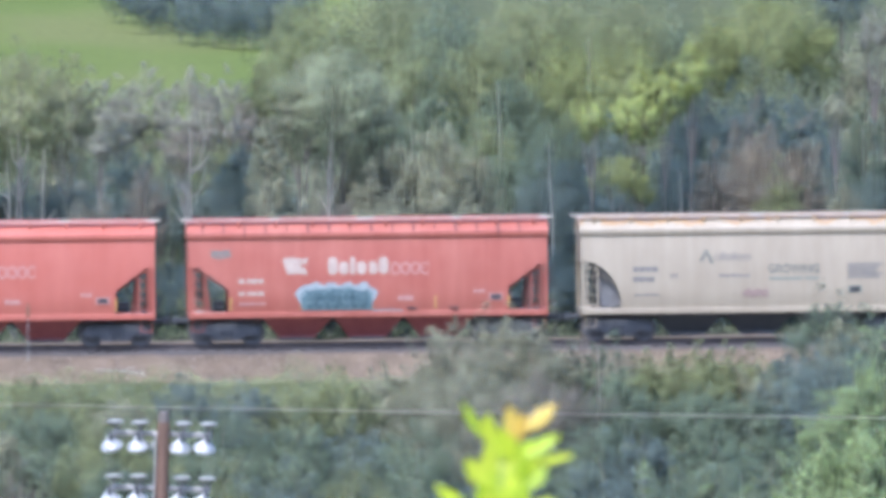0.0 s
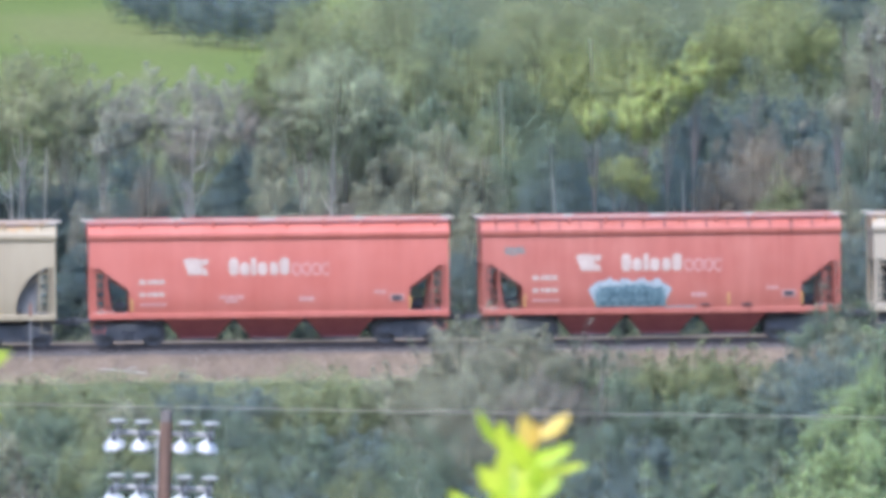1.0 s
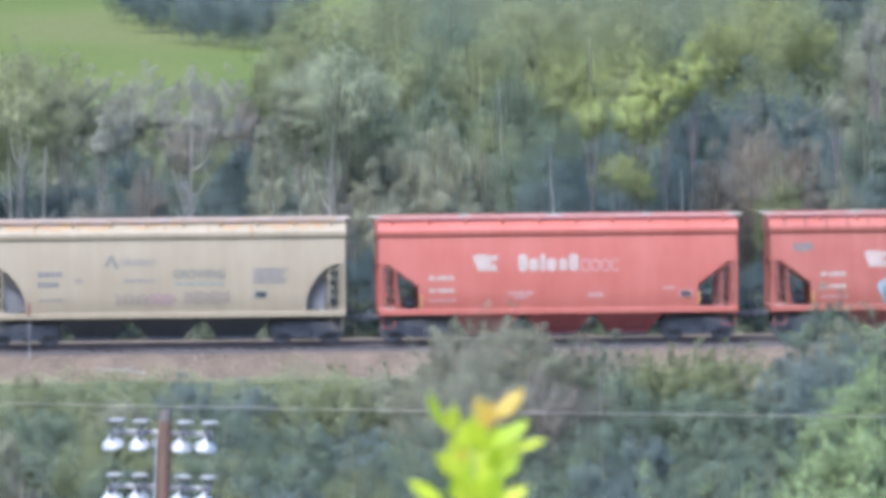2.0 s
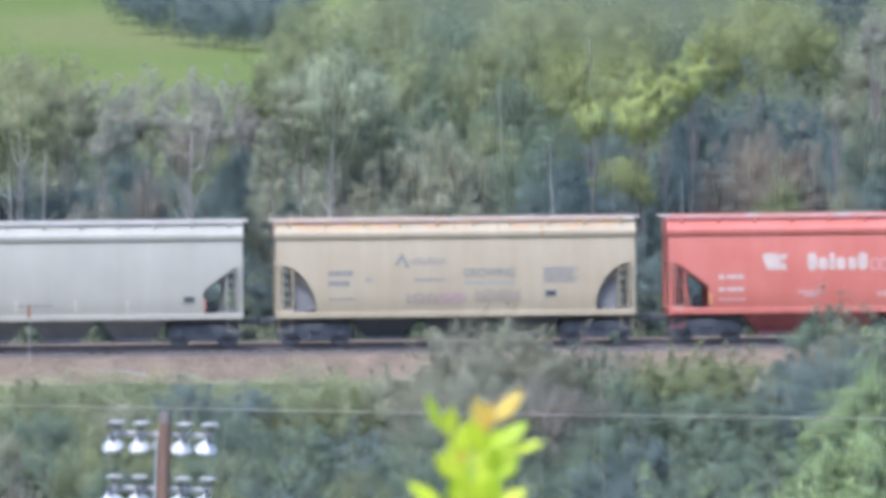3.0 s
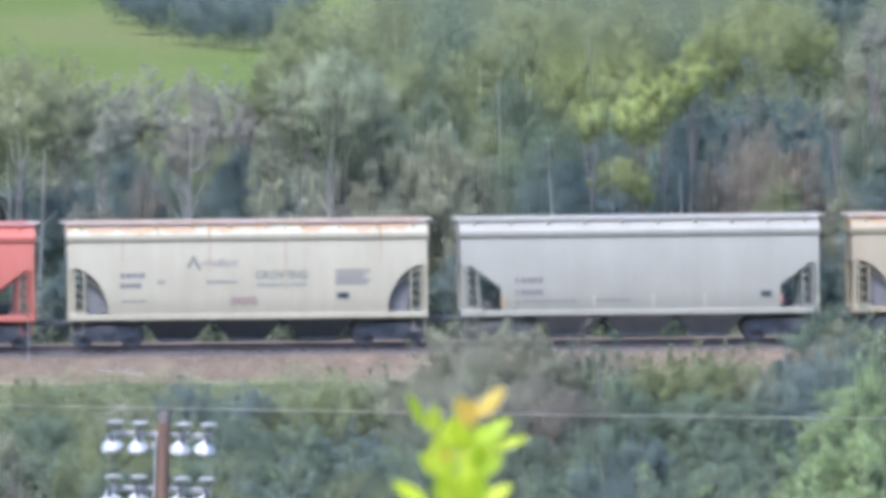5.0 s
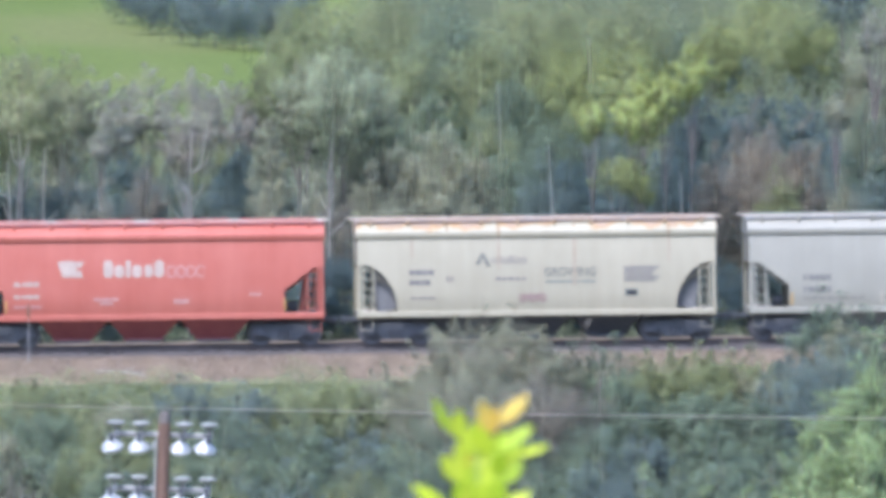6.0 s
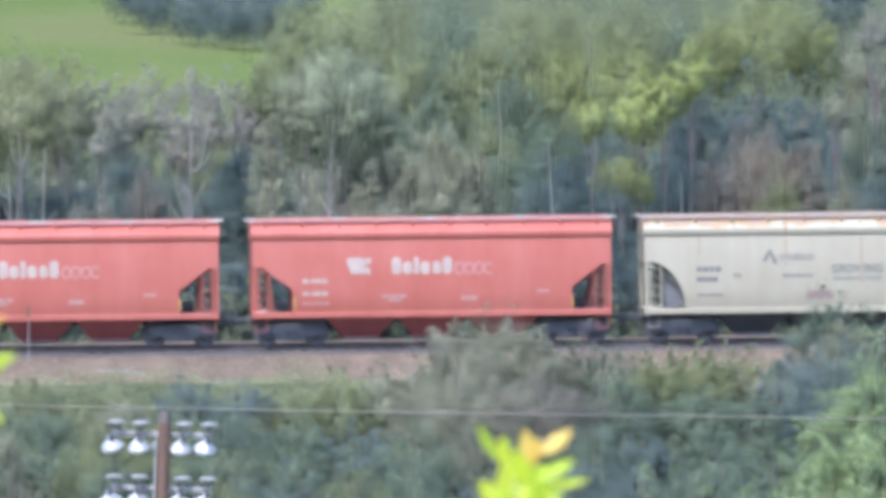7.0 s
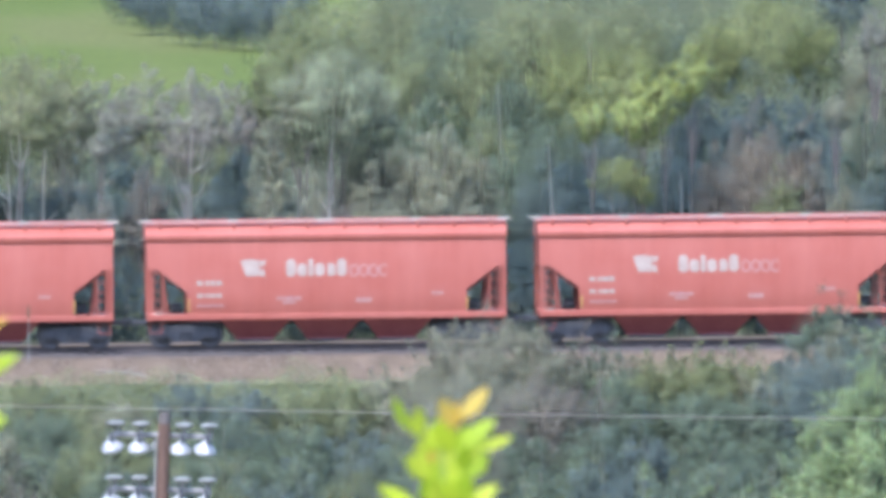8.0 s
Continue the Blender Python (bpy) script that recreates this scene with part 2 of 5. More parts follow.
def ground_mat():
    m, nt, p = base_mat("meadow_and_scrub", 1.0, 0, 0.04)
    a, b = noise_tex(nt, 0.055, 6, (1, 0.22, 1)), noise_tex(nt, 1.6, 5)
    c = ramp(nt, a, (0.32, (0.103, 0.134, 0.032)), (0.5, (0.119, 0.145, 0.039)), (0.66, (0.138, 0.150, 0.051)))
    scrub = ramp(nt, noise_tex(nt, 0.4, 5), (0.35, (0.060, 0.072, 0.034)), (0.65, (0.100, 0.108, 0.056)))
    sep, co = nt.nodes.new("ShaderNodeSeparateXYZ"), nt.nodes.new("ShaderNodeTexCoord")
    nt.links.new(co.outputs["Object"], sep.inputs[0])
    edge = node_math(nt, "MULTIPLY", node_math(nt, "SUBTRACT", sep.outputs[1], 560.0), 0.02)
    side = node_math(nt, "ADD", node_math(nt, "MULTIPLY", sep.outputs[0], -0.25), node_math(nt, "MULTIPLY", noise_tex(nt, 0.2, 3), 1.5))
    open_land = node_math(nt, "MULTIPLY", ramp(nt, edge, (0.0, (0, 0, 0)), (1.0, (1, 1, 1))), ramp(nt, node_math(nt, "SUBTRACT", side, 1.9), (0.0, (0, 0, 0)), (1.0, (1, 1, 1))))
    c = mix(nt, scrub, c, open_land)
    c = mix(nt, c, ramp(nt, b, (0.3, (0.72, 0.74, 0.7)), (0.7, (1.15, 1.12, 1.05))), 0.8, "MULTIPLY")
    nt.links.new(c, p.inputs["Base Color"])
    bump(nt, p, b, 0.6, 0.08)
    return m


M_GROUND = ground_mat()


# ---- mesh helpers ----
class Shape:
    """A mesh that is put together from simple solids."""

    def __init__(self):
        self.v, self.f = [], []

    def add(self, verts, faces):
        n = len(self.v)
        self.v += [tuple(p) for p in verts]
        self.f += [tuple(i + n for i in f) for f in faces]
        return self

    def box(self, x0, x1, y0, y1, z0, z1, c=0.0):
        """A box with its four long edges (along x) cut by c."""
        if c <= 0:
            ring = [(y0, z0), (y1, z0), (y1, z1), (y0, z1)]
        else:
            ring = [(y0 + c, z0), (y1 - c, z0), (y1, z0 + c), (y1, z1 - c), (y1 - c, z1), (y0 + c, z1), (y0, z1 - c), (y0, z0 + c)]
        return self.loft([[(x, y, z) for y, z in ring] for x in (x0, x1)])

    def loft(self, rings, caps=True, closed=True):
        n = len(rings[0])
        v = [p for r in rings for p in r]
        m = n if closed else n - 1
        f = [(i * n + j, i * n + (j + 1) % n, (i + 1) * n + (j + 1) % n, (i + 1) * n + j) for i in range(len(rings) - 1) for j in range(m)]
        if caps and closed:
            f += [tuple(reversed(range(n))), tuple(range((len(rings) - 1) * n, len(rings) * n))]
        return self.add(v, f)

    def prism(self, poly, y0, y1):
        """A polygon in (x, z), thick from y0 to y1."""
        return self.loft([[(x, y0, z) for x, z in poly], [(x, y1, z) for x, z in poly]])

    def tube(self, pts, radii, n=8):
        rings = []
        for i, p in enumerate(pts):
            a, b = Vector(pts[max(i - 1, 0)]), Vector(pts[min(i + 1, len(pts) - 1)])
            q = (b - a).to_track_quat("Z", "Y") if (b - a).length else Matrix.Identity(3).to_quaternion()
            rings.append([Vector(p) + q @ Vector((radii[i] * math.cos(6.2832 * k / n), radii[i] * math.sin(6.2832 * k / n), 0)) for k in range(n)])
        return self.loft(rings)

    def turned(self, profile, n=20, at=(0, 0, 0), axis="z"):
        """Turned about an axis: profile of (radius, height)."""
        rings = []
        for r, h in profile:
            ring = []
            for k in range(n):
                a = 6.2832 * k / n
                q = (r * math.cos(a), r * math.sin(a), h) if axis == "z" else (r * math.cos(a), h, -r * math.sin(a)) if axis == "y" else (h, r * math.cos(a), r * math.sin(a))
                ring.append((q[0] + at[0], q[1] + at[1], q[2] + at[2]))
            rings.append(ring)
        return self.loft(rings)

    def mesh(self, name, material, smooth=False):
        me = bpy.data.meshes.new(name)
        me.from_pydata(self.v, [], self.f)
        me.materials.append(material)
        bm = bmesh.new()
        bm.from_mesh(me)
        bmesh.ops.recalc_face_normals(bm, faces=bm.faces)
        bm.to_mesh(me)
        bm.free()
        if smooth:
            me.shade_smooth()
            me.set_sharp_from_angle(angle=radians(40))
        return me


def part(name, shape, material, parent, label="", smooth=False, at=None):
    """Link a shape as one mesh under a thing or a part."""
    me = shape if isinstance(shape, bpy.types.Mesh) else shape.mesh(name, material, smooth)
    ob = new(name, me)
    ob.parent = parent
    if at is not None:
        ob.matrix_basis = at
    return tagged(ob, label)


def thing(name, m, label, category, group=""):
    ob = new(name)
    ob.matrix_basis = m
    return tagged(ob, label, category, group)


# ---- the ground: a valley with the railway on its far side ----
def along(x, y):
    """Metres along the track and square to it."""
    c, s = math.cos(radians(PSI)), math.sin(radians(PSI))
    return x * c + (y - 400) * s, (y - 400) * c - x * s


def on_track(s, v=0.0, z=0.0):
    c, n = math.cos(radians(PSI)), math.sin(radians(PSI))
    return (s * c - v * n, 400 + s * n + v * c, z - 0.03 + s * math.tan(radians(GRADE)))


PROFILE = [(-2600, 30), (-600, 22), (-425, 15.2), (-402, 14.5), (-397, 14.2), (-376, 11), (-300, 0), (-200, -12), (-130, -14), (-50, -7.2), (-16, -3.6), (-8, -2.5), (-5.4, -1.45),
           (-3, -1.15), (6.5, -1.15), (8.6, -1.0), (12, -0.5), (60, 1.0), (200, 3.4), (300, 5.1), (500, 8.2), (900, 20), (1500, 60), (2600, 120)]


def ground_z(x, y):
    s, v = along(x, y)
    z = float(np.interp(v, [p[0] for p in PROFILE], [p[1] for p in PROFILE]))
    near = max(0.0, 1 - abs(v) / 60)
    z += near * max(-120, min(120, s)) * math.tan(radians(GRADE))
    z += 0.22 * noise.noise((x * 0.11, y * 0.11, 0)) * min(1, max(0, (abs(v) - 3) / 6))
    if v > 150:
        z += 1.2 * noise.noise((x * 0.012, y * 0.012, 3)) * min(1, (v - 150) / 150)
    return z


def build_ground():
    ss = sorted({round(a) for a in [*np.linspace(-60, 60, 121), *np.linspace(-260, 260, 53), *np.linspace(-2600, 2600, 27)]})
    vs = sorted({round(a * 2) / 2 for a in [*np.arange(-20, 22, 0.5), *np.arange(-140, 100, 4), *np.arange(-440, 620, 20), *np.linspace(-2600, 2600, 40)]})
    v = []
    for b in vs:
        for a in ss:
            x, y, _ = on_track(a, b)
            v.append((x, y, ground_z(x, y)))
    n = len(ss)
    f = [(i * n + j, i * n + j + 1, (i + 1) * n + j + 1, (i + 1) * n + j) for i in range(len(vs) - 1) for j in range(n - 1)]
    me = bpy.data.meshes.new("ground")
    me.from_pydata(v, [], f)
    me.materials.append(M_GROUND)
    me.shade_smooth()
    tagged(new("ground", me), "grassy valley ground and a sloping green meadow", "ground", kind="structure")


build_ground()


# ---- the track ----
# the ballast bed's section: metres square to the track, height under the rail tops
BED = [(-4.9, -1.62), (-4.0, -1.22), (-3.3, -0.84), (-2.55, -0.42), (-2.0, -0.33), (-1.5, -0.26), (-1.3, -0.20), (-0.85, -0.19), (0, -0.19), (2.1, -0.20), (7.0, -0.16), (8.6, -0.9)]


def build_track():
    turn = pose(*on_track(0), 0, -GRADE, PSI)
    rng = random.Random(5)
    bed = Shape()
    prof = BED
    rings = []
    for i in range(-130, 131):
        rings.append([(i * 1.0, y + rng.uniform(-0.06, 0.06), z + rng.uniform(-0.035, 0.035)) for y, z in prof] + [(i * 1.0, 8.6, -2.6), (i * 1.0, -4.9, -2.6)])
    bed.loft(rings)
    ob = new("ballast_bed", bed.mesh("ballast_bed", M_BALLAST, False))
    ob.matrix_basis = turn
    tagged(ob, "brown-grey gravel ballast bed under the railway track", "track bed", kind="structure")
    # loose stones on the shoulder that faces the valley
    v, f = [], []
    for _ in range(9000):
        x, y = rng.uniform(-26, 26), rng.uniform(-5.2, -2.0)
        z = float(np.interp(y, [p[0] for p in prof], [p[1] for p in prof])) + 0.01
        r = rng.uniform(0.025, 0.06)
        n = len(v)
        a = rng.uniform(0, 6.28)
        for k in range(3):
            v.append((x + r * math.cos(a + k * 2.1) * rng.uniform(0.7, 1.3), y + r * math.sin(a + k * 2.1), z - 0.02))
        v.append((x, y, z + r * rng.uniform(0.6, 1.1)))
        f += [(n, n + 1, n + 3), (n + 1, n + 2, n + 3), (n + 2, n, n + 3)]
    me = bpy.data.meshes.new("ballast_stones")
    me.from_pydata(v, [], f)
    me.materials.append(M_STONE)
    ob = new("ballast_stones", me)
    ob.matrix_basis = turn
    tagged(ob, "loose brown-grey ballast stones on the track's shoulder", "gravel", kind="stuff")
    track = thing("railway_track", turn, "rusty steel rails on dark timber sleepers", "railway track")
    tie = Shape().box(-0.115, 0.115, -1.3, 1.3, -0.35, -0.165).mesh("sleeper", M_TIE)
    for i in range(-130, 131):
        part("sleeper", tie, None, track, at=pose(i * 0.52 + rng.uniform(-0.02, 0.02), rng.uniform(-0.04, 0.04), 0, 0, 0, rng.uniform(-1, 1)))
    rail = [(-0.07, -0.165), (0.07, -0.165), (0.07, -0.15), (0.012, -0.125), (0.012, -0.045), (0.037, -0.035), (0.037, -0.005), (0.028, 0), (-0.028, 0), (-0.037, -0.005), (-0.037, -0.035), (-0.012, -0.045), (-0.012, -0.125), (-0.07, -0.15)]
    for y in (-0.755, 0.755):
        part("rail", Shape().loft([[(x, y + a, b) for a, b in rail] for x in (-120, 120)]), M_RAIL, track)


M_STONE, _nt, _p = base_mat("ballast_stone", 0.95, 0, 0.2)
_g = _nt.nodes.new("ShaderNodeNewGeometry")
_nt.links.new(ramp(_nt, _g.outputs["Random Per Island"], (0, (0.108, 0.082, 0.060)), (0.5, (0.185, 0.142, 0.104)), (1, (0.29, 0.232, 0.182))), _p.inputs["Base Color"])
build_track()


# ---- hopper cars ----
HALF, GAUGE_R, SPACING = 6.63, 0.457, 14.50
TRUCK = 5.19


def y_side(z):
    return 1.60 - (0.20 * ((z - 1.7) / 2.23) ** 2 if z > 1.7 else 0.08 * ((1.7 - z) / 0.6) ** 2)


def opening_top(d, round_end):
    """Lower edge of the side sheet, d metres from the car's end."""
    if d > 1.46:
        return 1.18
    if round_end:
        return 2.95 - 0.02 * d if d < 0.22 else 1.45 + 1.48 * max(0.0, 1 - ((d - 0.22) / 1.24) ** 1.9) ** 0.62
    return 2.87 if d < 0.36 else 2.87 - 0.745 * (d - 0.36)


def side_sheet(sign, round_end):
    sh = Shape()
    ds = [0.0, 0.12, 0.22, 0.36, 0.6, 0.85, 1.1, 1.3, 1.4, 1.45, 1.461, 1.47]
    xs = [-HALF + d for d in ds] + [float(x) for x in np.linspace(-HALF + 2.2, HALF - 2.2, 14)] + [HALF - d for d in reversed(ds)]
    out, inn = [], []
    for x in xs:
        d = HALF - abs(x)
        lo = opening_top(d, round_end)
        zs = np.linspace(lo, 3.93, 9)
        out.append([(x, sign * y_side(z), z) for z in zs])
        inn.append([(x, sign * (y_side(z) - 0.03), z) for z in zs])
    sh.loft([a + b[::-1] for a, b in zip(out, inn)])
    return sh


def roof_shell():
    ring = [(-1.44, 3.90), (-1.460, 3.925), (-1.478, 4.12), (-1.460, 4.150), (-1.38, 4.21), (-1.22, 4.35), (-1.08, 4.44), (-0.5, 4.53), (0, 4.55)]
    ring += [(-y, z) for y, z in reversed(ring[:-1])]
    ring += [(1.2, 3.90), (-1.2, 3.90)]
    return Shape().loft([[(x, y, z) for y, z in ring] for x in (-HALF - 0.04, -HALF + 0.02, 0, HALF - 0.02, HALF + 0.04)])


def end_sheet(e):
    ring = [(-1.50, 2.87), (-1.46, 3.3), (-1.36, 3.95), (-1.28, 4.2), (1.28, 4.2), (1.36, 3.95), (1.46, 3.3), (1.50, 2.87)]
    x0, x1 = sorted((e * (HALF - 0.10), e * (HALF - 0.02)))
    return Shape().loft([[(x, y, z) for y, z in ring] for x in (x0, x1)])


def slope_sheet(e):
    a, b = (HALF - 0.10, 2.90), (HALF - 2.9, 0.98)
    return Shape().loft([[(e * x, s * 1.46, z + dz) for x, z, dz in ((*a, 0), (*b, 0), (*b, 0.03), (*a, 0.03))] for s in (-1, 1)])


def ladder(e, s):
    sh = Shape()
    y = s * 1.50
    y0, y1 = sorted((y, y - s * 0.04))
    for d in (0.20, 0.58):
        x0, x1 = sorted((e * (HALF - d), e * (HALF - d - 0.06)))
        sh.box(x0, x1, y0, y1, 1.15, 2.95)
    for k in range(5):
        x0, x1 = sorted((e * (HALF - 0.24), e * (HALF - 0.62)))
        sh.box(x0, x1, y0, y1, 1.35 + 0.34 * k, 1.385 + 0.34 * k)
    return sh


def wheelset():
    sh = Shape()
    for s in (-1, 1):
        prof = [(0.06, -0.09), (0.20, -0.08), (0.34, -0.03), (0.40, -0.07), (0.455, -0.07), (0.457, 0.05), (0.485, 0.06), (0.48, 0.085), (0.40, 0.08), (0.36, 0.04), (0.2, 0.06), (0.06, 0.09)]
        sh.turned([(r, s * (0.76 - h)) for r, h in prof], 24, axis="y")
    sh.turned([(0.08, -1.06), (0.085, -0.6), (0.085, 0.6), (0.08, 1.06)], 12, axis="y")
    for s in (-1, 1):      # bolted end cap, so that the turning shows
        for k in range(3):
            a = 2.094 * k
            sh.box(0.05 * math.cos(a) - 0.015, 0.05 * math.cos(a) + 0.015, s * 1.07 - 0.015, s * 1.07 + 0.015, 0.05 * math.sin(a) - 0.015, 0.05 * math.sin(a) + 0.015)
    return sh


def side_frame(s):
    poly = [(-1.16, 0.60), (-1.18, 0.36), (-0.96, 0.30), (-0.66, 0.34), (-0.42, 0.17), (0.42, 0.17), (0.66, 0.34), (0.96, 0.30), (1.18, 0.36), (1.16, 0.60), (0.85, 0.70), (0.40, 0.80), (-0.40, 0.80), (-0.85, 0.70)]
    y0, y1 = sorted((s * 0.94, s * 1.06))
    sh = Shape().prism(poly, y0, y1)
    for x in (-0.16, 0.0, 0.16):       # spring group
        sh.turned([(0.07, 0.22), (0.085, 0.26), (0.06, 0.32), (0.085, 0.38), (0.06, 0.44), (0.08, 0.5)], 10, at=(x, s * 1.08, 0))
    for x in (-0.9, 0.9):              # journal box
        sh.turned([(0.11, s * 1.0), (0.15, s * 1.05), (0.13, s * 1.12), (0.02, s * 1.13)], 12, at=(x, 0, 0.457), axis="y")
    return sh


def hopper_bin(x, top, bottom):
    rings = []
    for z, h, yw in ((1.12, top, 1.38), (0.95, top * 0.97, 1.3), (0.30, bottom, 0.50), (0.24, bottom, 0.50)):
        rings.append([(x - h, -yw, z), (x + h, -yw, z), (x + h, yw, z), (x - h, yw, z)])
    return Shape().loft(rings)


def decal_quad(sh, x0, x1, z0, z1, lift=0.010, lean=0.0, segments=3):
    """A painted rectangle that follows the bulge of the near side."""
    rings = [[(x0 + lean * k, -(y_side(z) + lift), z), (x1 + lean * k, -(y_side(z) + lift), z)] for k, z in ((i / segments, z0 + (z1 - z0) * i / segments) for i in range(segments + 1))]
    return sh.loft(rings, caps=False, closed=False)


def decal_poly(sh, pts, lift=0.012):
    return sh.add([(x, -(y_side(z) + lift), z) for x, z in pts], [tuple(range(len(pts)))])


def strip(cols, lift=0.010):
    """One painted band from columns of (x, low z, high z)."""
    return Shape().loft([[(x, -(y_side(z0 + (z1 - z0) * k / 3) + lift), z0 + (z1 - z0) * k / 3) for k in range(4)] for x, z0, z1 in cols], caps=False, closed=False)


def word(x0, x1, z0, z1, heights, gap=0.2, lift=0.010):
    """A word that is not lettered: a band stepped into blocks, high ones where it has tall strokes."""
    cols, w = [], (x1 - x0) / len(heights)
    for i, h in enumerate(heights):
        a, b = x0 + w * i, x0 + w * (i + 1 - gap)
        low = z0 - (0.22 * (z1 - z0) if h < 0 else 0)
        thin = (z0, z0 + 0.006)
        cols += [(a, *thin), (a + 0.002, low, z0 + (z1 - z0) * abs(h)), (b, low, z0 + (z1 - z0) * abs(h)), (b + 0.002, *thin)]
    return strip(cols, lift)


def plain_name(car, x0, x1, z0, z1, kinds, material, label, hollow=0.0, lift=0.010):
    """A name that is not lettered: a row of eight-cornered dots (o), narrow bars (i) and tall blocks (b); hollow is the line of outlined ones."""
    total = sum(0.6 if k == "i" else 1.0 for k in kinds)
    x, unit_w = x0, (x1 - x0) / total
    for k in kinds:
        w = unit_w * (0.6 if k == "i" else 1.0)
        a, b, low, high = x + 0.06 * unit_w, x + w - 0.06 * unit_w, z0, z0 + (z1 - z0) * (0.74 if k == "o" else 1.0)
        x += w
        c = 0.28 * (b - a)
        outer = [(a + c, low), (b - c, low), (b, low + c), (b, high - c), (b - c, high), (a + c, high), (a, high - c), (a, low + c)]
        sh = Shape()
        if hollow:
            mx, mz = (a + b) / 2, (low + high) / 2
            inner = [(mx + (p - mx) * (1 - 2 * hollow / (b - a)), mz + (q - mz) * (1 - 2 * hollow / (high - low))) for p, q in outer]
            sh.add([(p, -(y_side(q) + lift), q) for p, q in outer + inner], [(i, (i + 1) % 8, 8 + (i + 1) % 8, 8 + i) for i in range(8)])
        else:
            decal_poly(sh, outer, lift)
        part("company_name", sh, material, car, label)


def scrawl(x0, x1, z0, z1, turns, width, seed, lift=0.016):
    """One looping sprayed line as a ribbon."""
    r, pts = random.Random(seed), []
    for i in range(turns * 12 + 1):
        t = i / (turns * 12)
        a = 6.2832 * t * turns
        pts.append((x0 + (x1 - x0) * t + 0.12 * math.sin(a), (z0 + z1) / 2 + (z1 - z0) * 0.5 * math.cos(a + r.uniform(-0.25, 0.25)) * (0.75 + 0.25 * math.sin(t * 17 + seed))))
    rows = []
    for i, p in enumerate(pts):
        q0, q1 = pts[max(0, i - 1)], pts[min(len(pts) - 1, i + 1)]
        dx, dz = q1[0] - q0[0], q1[1] - q0[1]
        n = math.hypot(dx, dz) or 1
        rows.append([(p[0] + s * dz / n * width / 2, -(y_side(p[1]) + lift + 0.0004 * (i % 12)), p[1] - s * dx / n * width / 2) for s in (-1, 1)])
    return Shape().loft(rows, caps=False, closed=False)


def lettering(text, x0, width, z0, lift=0.014):
    """Painted capitals in the built-in font, laid on the near side."""
    cu = bpy.data.curves.new("lettering", "FONT")
    cu.body, cu.size, cu.offset = text, 1.0, 0.025
    ob = bpy.data.objects.new("lettering", cu)
    me = bpy.data.meshes.new_from_object(ob)
    bpy.data.objects.remove(ob)
    xs = [v.co.x for v in me.vertices]
    k = width / (max(xs) - min(xs))
    left = min(xs)
    for v in me.vertices:
        z = z0 + v.co.y * 0.44
        v.co = (x0 + (v.co.x - left) * k, -(y_side(z) + lift), z)
    return me


MESHES = {}


def shared(key, make, material, smooth=False):
    k = (key, material.name)
    if k not in MESHES:
        MESHES[k] = make().mesh(key, material, smooth)
    return MESHES[k]


CARS, WHEELS = [], []


